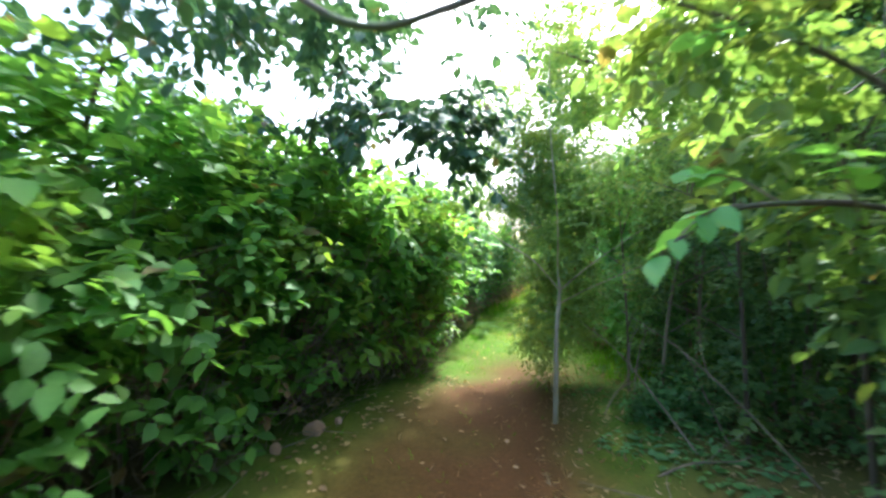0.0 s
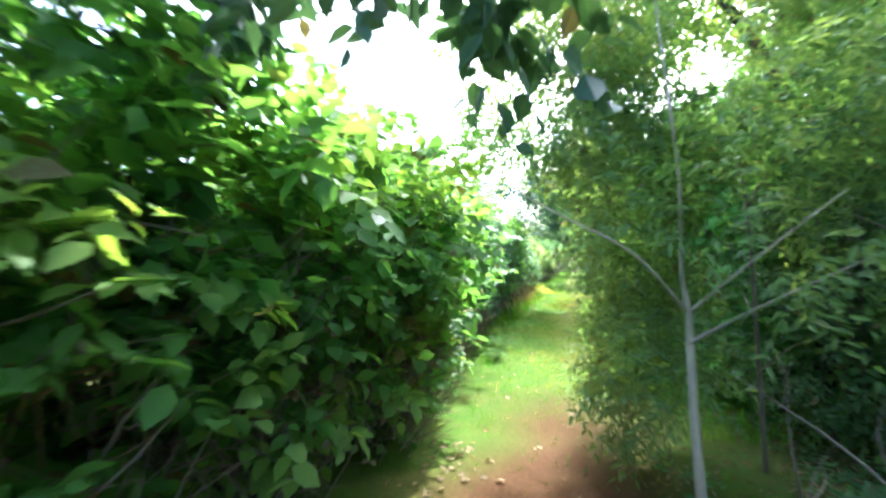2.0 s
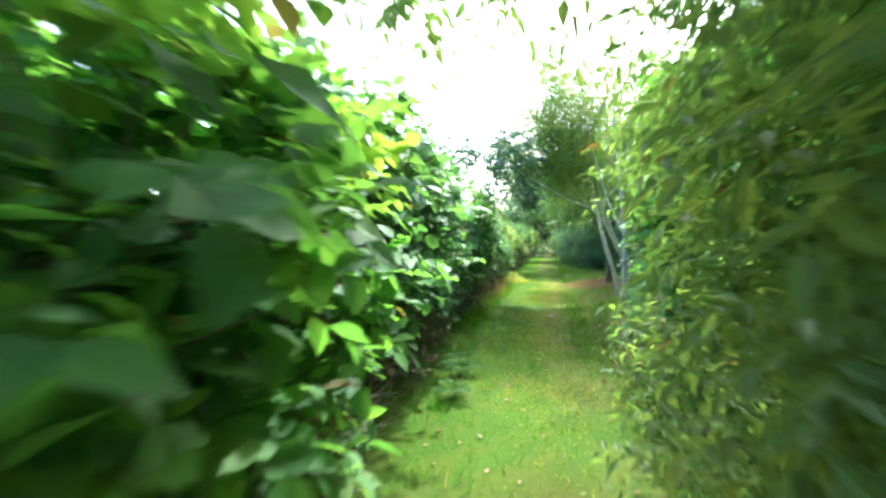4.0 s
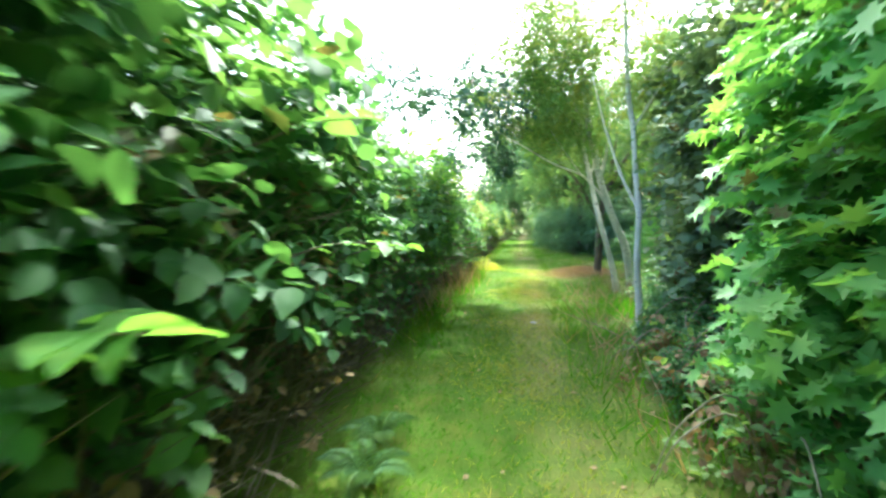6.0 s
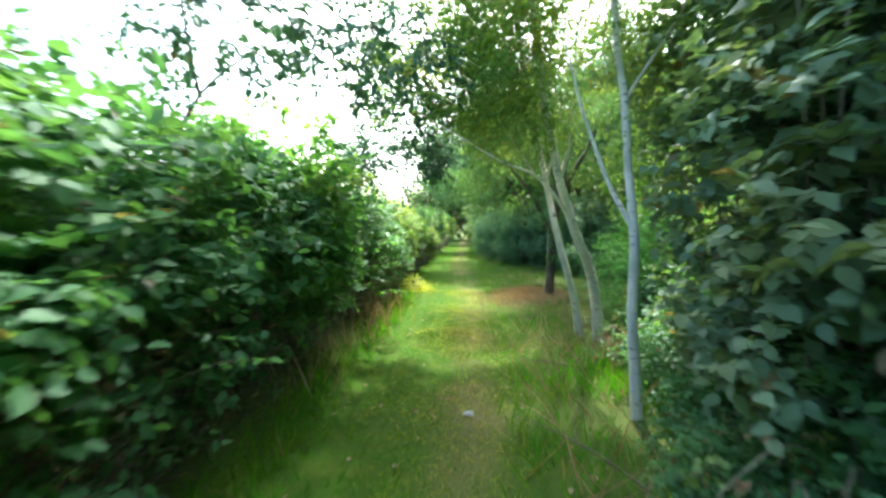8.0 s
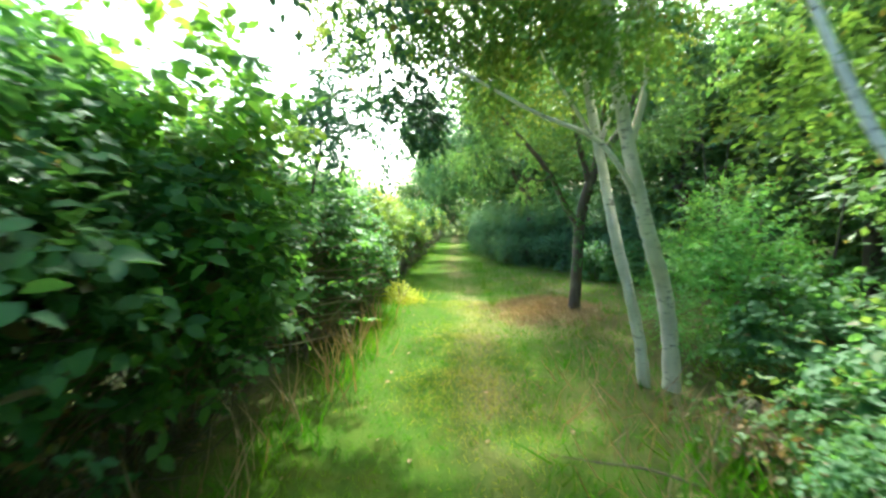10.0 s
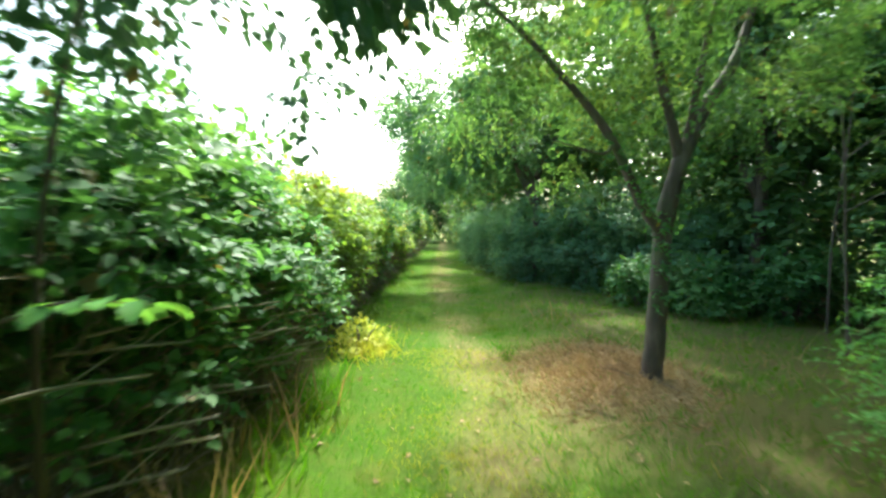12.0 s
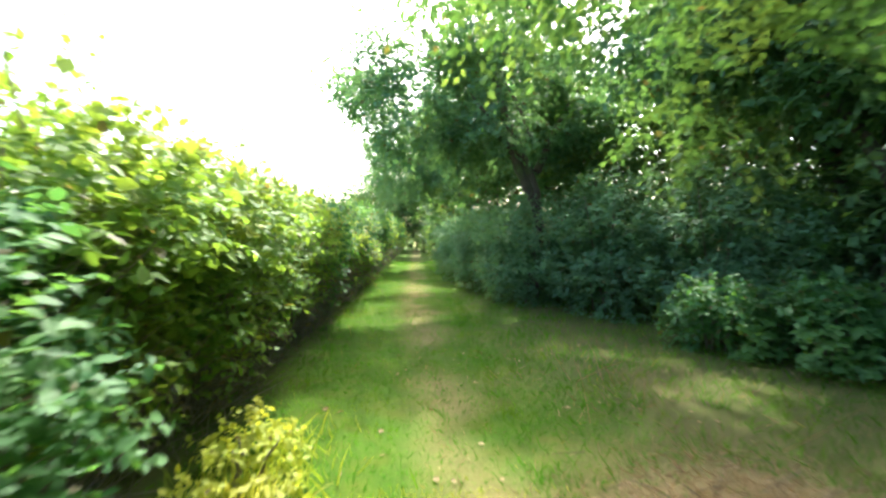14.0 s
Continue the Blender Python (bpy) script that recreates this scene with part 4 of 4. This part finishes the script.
# stone and leaf litter at the hedge's foot
m_stone, sn, sl, sb = material("pinkish_stone")
sn2 = node(sn, "ShaderNodeTexNoise", Scale=22.0, Detail=5.0)
sl.new(mixed(sn, sl, sn2.outputs["Fac"], (0.20, 0.11, 0.07), (0.45, 0.28, 0.19)), sb.inputs["Base Color"])
sb.inputs["Roughness"].default_value = .9
for x, y, size, turn in ((-.74, 6.66, .10, 20), (-.68, 6.9, .05, 80), (-.8, 6.3, .06, 140)):
    rock = thing("stone", x, y, "rough pinkish stone among leaf litter at the hedge's foot", "stone", "stones under the hedge", float(ground_height(x, y)))
    rock.rotation_euler = (0, 0, radians(turn))
    bm = bmesh.new()
    bmesh.ops.create_icosphere(bm, subdivisions=3, radius=size)
    for v in bm.verts:
        v.co = Vector((v.co.x * .7, v.co.y * .6, v.co.z * .7 + size * .15)) * (1 + .5 * noise.noise(v.co * 9 + Vector((x, y, 0))))
    me = bpy.data.meshes.new("lump")
    bm.to_mesh(me)
    bm.free()
    me.materials.append(m_stone)
    new("lump", me).parent = rock
scattered_leaves("hedge_litter", "orange-brown leaf litter under the hedge's edge", 1300, (-1.2, .6), (3.8, 9.0), lambda x, y: np.exp(-((x - hedge_face(y) - .02) / .2) ** 2), .06, DEAD_LEAF)

# leaning pole far beyond the hedge
pole = thing("leaning_pole", -6.9, 76.0, "thin dark leaning pole beyond the hedge", "pole")
part("shaft", tube([(0, 0, -.3, .2), (.9, 0, 4.5, .18), (2.3, 0, 10.5, .16), (3.2, 0, 14.0, .13)], 8, 4, .02), DARK_BARK, pole, smooth=True)
part("cross_arm", tube([(2.4, 0, 13.2, .05), (3.1, 0, 13.4, .05), (3.8, 0, 13.5, .05)], 6, 3, .02), DARK_BARK, pole, smooth=True)
mast = thing("thin_mast", -16.0, 62.0, "thin upright mast beyond the hedge", "pole")
part("shaft", tube([(0, 0, -.3, .1), (0, 0, 4, .09), (.05, 0, 10.2, .07)], 6, 3, .02), DARK_BARK, mast, smooth=True)


def hedge_shoot(x, y, z, h, mat):
    ob = thing("hedge_shoot", x, y, "upright leafy shoot rising from the hedge top", "shoot", "shoots on the hedge", z)
    lx, ly = rng.normal(0, .12, 2)
    part("stem", tube([(0, 0, 0, .006), (lx * .5, ly * .5, h * .5, .005), (lx, ly, h, .002)], 4, 4), TWIG, ob, smooth=True)
    t = np.linspace(.25, 1, 9)[:, None]
    p = np.concatenate([t * lx, t * ly, t * h], 1)
    part("foliage", sprays(OVATE, p, rng.normal(0, 1, (9, 3)) + np.array([0, 0, .4]), 3, .09, .06), mat, ob, kind="stuff")


for y in np.concatenate([np.arange(5.5, 20, .75), np.arange(20.5, 34, .6)]):
    top = 1.95 if y < 22 else 1.75
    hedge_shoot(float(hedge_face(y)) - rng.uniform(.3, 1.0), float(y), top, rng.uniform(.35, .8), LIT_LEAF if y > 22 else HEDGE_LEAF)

arching(-1.5, 5.4, 0, "thin tree leaning out above the hedge top",
        [[(-1.50, 5.40, -.05, .03), (-1.40, 5.35, 1.3, .024), (-1.00, 5.25, 2.3, .012), (-0.50, 5.15, 2.75, .007), (0.05, 5.10, 2.9, .003)],
         [(-1.00, 5.25, 2.3, .009), (-0.70, 5.70, 2.7, .006), (-0.20, 6.10, 2.95, .003)], [(-1.20, 5.30, 1.9, .008), (-0.90, 4.80, 2.2, .005), (-0.60, 4.50, 2.3, .002)]],
        [(-0.50, 5.20, 2.75, .6, .55, .35), (-0.20, 5.90, 2.95, .55, .5, .3), (-0.85, 4.80, 2.3, .4, .4, .3)], SILHOUETTE_LEAF, OVATE, 180, .09)
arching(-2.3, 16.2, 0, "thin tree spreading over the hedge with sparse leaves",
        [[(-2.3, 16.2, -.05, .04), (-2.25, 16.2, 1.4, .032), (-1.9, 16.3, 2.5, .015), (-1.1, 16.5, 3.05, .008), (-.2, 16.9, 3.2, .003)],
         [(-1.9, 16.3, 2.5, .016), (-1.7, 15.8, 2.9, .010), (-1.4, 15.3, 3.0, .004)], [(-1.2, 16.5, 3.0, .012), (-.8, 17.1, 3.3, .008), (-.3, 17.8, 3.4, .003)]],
        [(-1.5, 16.0, 2.9, .9, .8, .42), (-.6, 16.8, 3.05, .8, .7, .42), (-.5, 17.6, 3.2, .7, .6, .4)], SILHOUETTE_LEAF, OVATE, 480, .075)

# canopy over the bend, mostly out of view, added to shade hedge and path
arch = tree("arching_tree", 2.5, 10.4, "added wood tree whose mostly unseen crown shades the path", "tree", DARK_BARK,
            [(2.5, 10.4, -.1, .08), (2.45, 10.4, 1.5, .065), (2.1, 10.3, 3.0, .05), (1.4, 10.1, 3.9, .03), (.5, 10.0, 4.3, .01)],
            [[(2.2, 10.3, 2.7, .03), (1.6, 9.7, 3.3, .02), (1.0, 9.2, 3.7, .006)], [(2.1, 10.3, 3.0, .03), (2.4, 10.9, 4.0, .015), (2.5, 11.4, 4.8, .005)]])
crown(arch, [(.9, 10.0, 4.1, 1.0, 1.1, .6), (1.7, 10.2, 4.0, 1.2, 1.2, .8), (1.2, 11.2, 4.2, 1.2, .9, .6)], FRESH_LEAF, KITE, 1700, 7, .28, .085, .25, -.02)

# ivy climbing the forked tree
ivy_at = [(1.84, 21.66, z) for z in np.arange(.75, 1.5, .05)] + [(1.92 + .25 * k, 21.66, 1.5 + .55 * k) for k in np.arange(0, 1, .07)] + [(1.8 - .42 * k, 21.62, 1.42 + .7 * k) for k in np.arange(0, 1, .06)]
ivy_at = np.repeat(np.array(ivy_at), 3, axis=0) + rng.normal(0, .045, (len(ivy_at) * 3, 3)) - np.array([1.81, 21.74, 0])
part("ivy", sprays(OVATE, ivy_at, rng.normal(0, 1, ivy_at.shape) + np.array([0, -.6, .2]), 4, .09, .05, .3), DEEP_LEAF, d_t, "dark green climbing ivy", "stuff")
# long grass and herbs in the hedge's gap, a sun patch put into their yellow
grass_patch("gap_grass", "tall grass clump in the hedge gap, sunlight put into its yellow", 2600, (-1.4, -.4), (22.2, 24.2), lambda x, y: np.exp(-(((x + .88) / .26) ** 2 + ((y - 23.0) / .5) ** 2)), .17, YELLOW_GRASS, .7, 1.2)
shrub("hedge_foot_herb", -.98, 23.1, "herbs at the hedge's foot, sunlight put into their yellow", YELLOW_LEAF, OVATE, [(.02, 0, .07, .24, .6, .09), (-.1, .1, .17, .18, .45, .12)], 150, 6, .12, .05, stems=4, core=False, category="herb")
grass_patch("hedge_stalks", "dry upright stalks at the foot of the hedge", 500, (-1.7, -.6), (16.3, 21.5),
            lambda x, y: np.exp(-((x - hedge_face(y) - .05) / .2) ** 2) * (lumps(np.stack([x, y, 0 * x], -1), 2.4, 1) > -.1), .5, STRAW, .35, .5)

grass_patch("hedge_foot_grass", "green grass growing up against the hedge", 5200, (-1.7, -.2), (14.5, 22.3),
            lambda x, y: np.exp(-((x - hedge_face(y) - .12) / .2) ** 2) * (.35 + .65 * (lumps(np.stack([x, y, 0 * x], -1), 1.7, 4) > -.15)), .2, GRASS, .55, .9)

# leafy twigs that stand out from the hedge, leaf by leaf
def leaf_mesh(mat):
    me = mesh_from("leaf", *BROAD, True)
    me.materials.append(mat)
    return me


# leaf tones: pale stands for sunlit leaves, dark for silhouettes against the sky
LEAF_PALE, LEAF_GREEN, LEAF_DARK = leaf_mesh(MAPLE_LEAF), leaf_mesh(HEDGE_LEAF), leaf_mesh(SILHOUETTE_LEAF)


def leafy_twig(label, root, tip, count, size, me, hang=.3):
    """A twig from root to tip with single leaves set alternately along its outer part."""
    root, tip = np.array(root, float), np.array(tip, float)
    ob = thing("leafy_twig", root[0], root[1], label, "twig", "leafy twigs over the path", root[2])
    d = tip - root
    length = np.linalg.norm(d)
    part("stem", tube([(0, 0, 0, .006), (*(d * .5 + np.array([0, 0, .04])), .0045), (*d, .0015)], 5, 4), TWIG, ob, smooth=True)
    along = d / length
    side = unit(np.cross(along, np.array([0, 0, 1.0])))
    for k in range(count):
        t = 1 - .72 * k / count
        p = d * t + np.array([0, 0, .16 * t * (1 - t)])
        way = unit(along * .7 + side * (1 if k % 2 else -1) * .9 + rng.normal(0, .25, 3) - np.array([0, 0, hang]))
        face = unit(np.array([0, 0, 1.0]) + rng.normal(0, .3, 3) - along * .2)
        x = unit(np.cross(way, face))
        z = np.cross(x, way)
        s = size * rng.uniform(.65, 1.15)
        leaf = new("leaf", me)
        leaf.parent = ob
        m = Matrix(((x[0], way[0], z[0], p[0]), (x[1], way[1], z[1], p[1]), (x[2], way[2], z[2], p[2]), (0, 0, 0, 1)))
        leaf.matrix_basis = m @ Matrix.Scale(s, 4)


def cut_stick(root, tip, bend):
    root, tip = np.array(root, float), np.array(tip, float)
    ob = thing("cut_stick", root[0], root[1], "pale bare cut stick poking out of the hedge", "stick", "cut sticks in the hedge", root[2])
    d = tip - root
    part("stick", tube([(0, 0, 0, .009), (*(d * .5 + np.array([0, 0, bend])), .008), (*d, .0045)], 6, 5), GREY_BARK, ob, smooth=True)
    part("side_twig", tube([(*(d * .6 + np.array([0, 0, bend * .9])), .004), (*(d * .75 + np.array([0, .05, bend + .06])), .003), (*(d * .85 + np.array([.03, .1, bend + .11])), .001)], 5, 3), GREY_BARK, ob, smooth=True)


for y, z, rise, bend in ((20.7, .62, .12, .03), (20.9, .48, .06, -.02), (21.3, .32, .03, .02), (21.7, .55, .1, .03), (21.5, .8, .05, .02), (19.6, .5, .1, .02), (18.6, .4, .06, -.02)):
    x = float(hedge_face(y))
    cut_stick((x - .5, y - .15, z), (x + .16, y + .12, z + rise), bend)
for k in range(16):
    y, z = 19.4 + .17 * k, rng.uniform(.25, 1.05)
    x = float(hedge_face(y))
    cut_stick((x - .5, y - rng.uniform(.05, .3), z), (x + rng.uniform(.02, .14), y + rng.uniform(.0, .2), z + rng.uniform(-.02, .12)), rng.uniform(-.03, .04))

GREEN_TWIG, PALE_TWIG, DARK_TWIG = "leafy hedge twig with broad green leaves", "leafy twig with sunlight put into its pale leaf colour", "hanging twig with leaves coloured dark as a silhouette against the sky"
for label, root, tip, count, size, me, hang in (
        (GREEN_TWIG, (-1.05, 7.70, 1.15), (-0.54, 7.62, 1.26), 9, .12, LEAF_GREEN, .3), (GREEN_TWIG, (-1.20, 7.40, 1.0), (-0.68, 7.38, 1.16), 9, .13, LEAF_GREEN, .3),
        (GREEN_TWIG, (-1.00, 7.80, .85), (-0.50, 7.65, .94), 8, .12, LEAF_GREEN, .5), (GREEN_TWIG, (-1.10, 11.20, .95), (-0.50, 11.00, 1.1), 11, .15, LEAF_GREEN, .25),
        (PALE_TWIG, (-1.00, 12.10, 1.6), (-0.40, 12.00, 1.66), 10, .14, LEAF_PALE, .2), (PALE_TWIG, (-1.00, 12.20, 1.1), (-0.40, 12.10, 1.2), 7, .11, LEAF_PALE, .2),
        (GREEN_TWIG, (-1.15, 13.10, 1.0), (-0.58, 12.95, 1.15), 10, .13, LEAF_GREEN, .3), (GREEN_TWIG, (-1.25, 14.90, .7), (-0.72, 14.80, .84), 8, .10, LEAF_GREEN, .3),
        (PALE_TWIG, (-1.15, 6.90, 1.7), (-0.58, 6.82, 1.76), 9, .13, LEAF_PALE, .3), (PALE_TWIG, (-1.10, 4.90, 1.1), (-0.50, 4.85, 1.2), 12, .11, LEAF_PALE, .3),
        (GREEN_TWIG, (-1.15, 5.80, .7), (-0.60, 5.90, .8), 10, .11, LEAF_GREEN, .3), (GREEN_TWIG, (-1.15, 6.40, 1.1), (-0.55, 6.50, 1.15), 10, .12, LEAF_GREEN, .3),
        (GREEN_TWIG, (-1.20, 18.35, .85), (-0.62, 18.20, 1.0), 10, .11, LEAF_GREEN, .3), (GREEN_TWIG, (-1.20, 18.70, .5), (-0.66, 18.60, .62), 9, .10, LEAF_GREEN, .3), (PALE_TWIG, (-1.20, 18.90, 1.15), (-0.68, 18.80, 1.25), 9, .10, LEAF_PALE, .3),
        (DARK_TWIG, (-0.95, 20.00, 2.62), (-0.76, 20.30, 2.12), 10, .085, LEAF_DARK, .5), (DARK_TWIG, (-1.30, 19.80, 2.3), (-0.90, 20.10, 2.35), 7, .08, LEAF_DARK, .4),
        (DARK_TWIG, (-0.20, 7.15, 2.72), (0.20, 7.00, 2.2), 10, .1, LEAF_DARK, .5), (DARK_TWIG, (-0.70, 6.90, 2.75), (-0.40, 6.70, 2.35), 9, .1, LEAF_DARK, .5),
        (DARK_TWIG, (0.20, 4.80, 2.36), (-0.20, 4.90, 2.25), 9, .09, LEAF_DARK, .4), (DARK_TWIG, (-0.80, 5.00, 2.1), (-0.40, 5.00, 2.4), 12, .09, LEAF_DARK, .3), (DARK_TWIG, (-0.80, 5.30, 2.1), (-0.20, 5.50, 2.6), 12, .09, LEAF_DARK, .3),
        (PALE_TWIG, (1.56, 5.27, 1.62), (1.30, 5.00, 1.46), 9, .10, LEAF_PALE, .4), (PALE_TWIG, (1.70, 5.40, 1.64), (1.42, 5.35, 1.72), 8, .10, LEAF_PALE, .3),
        (PALE_TWIG, (1.80, 5.70, 2.3), (1.45, 5.45, 2.2), 9, .11, LEAF_PALE, .2), (GREEN_TWIG, (2.00, 5.60, 1.6), (1.75, 5.20, 1.75), 9, .11, LEAF_GREEN, .3)):
    leafy_twig(label, root, tip, count, size, me, hang)
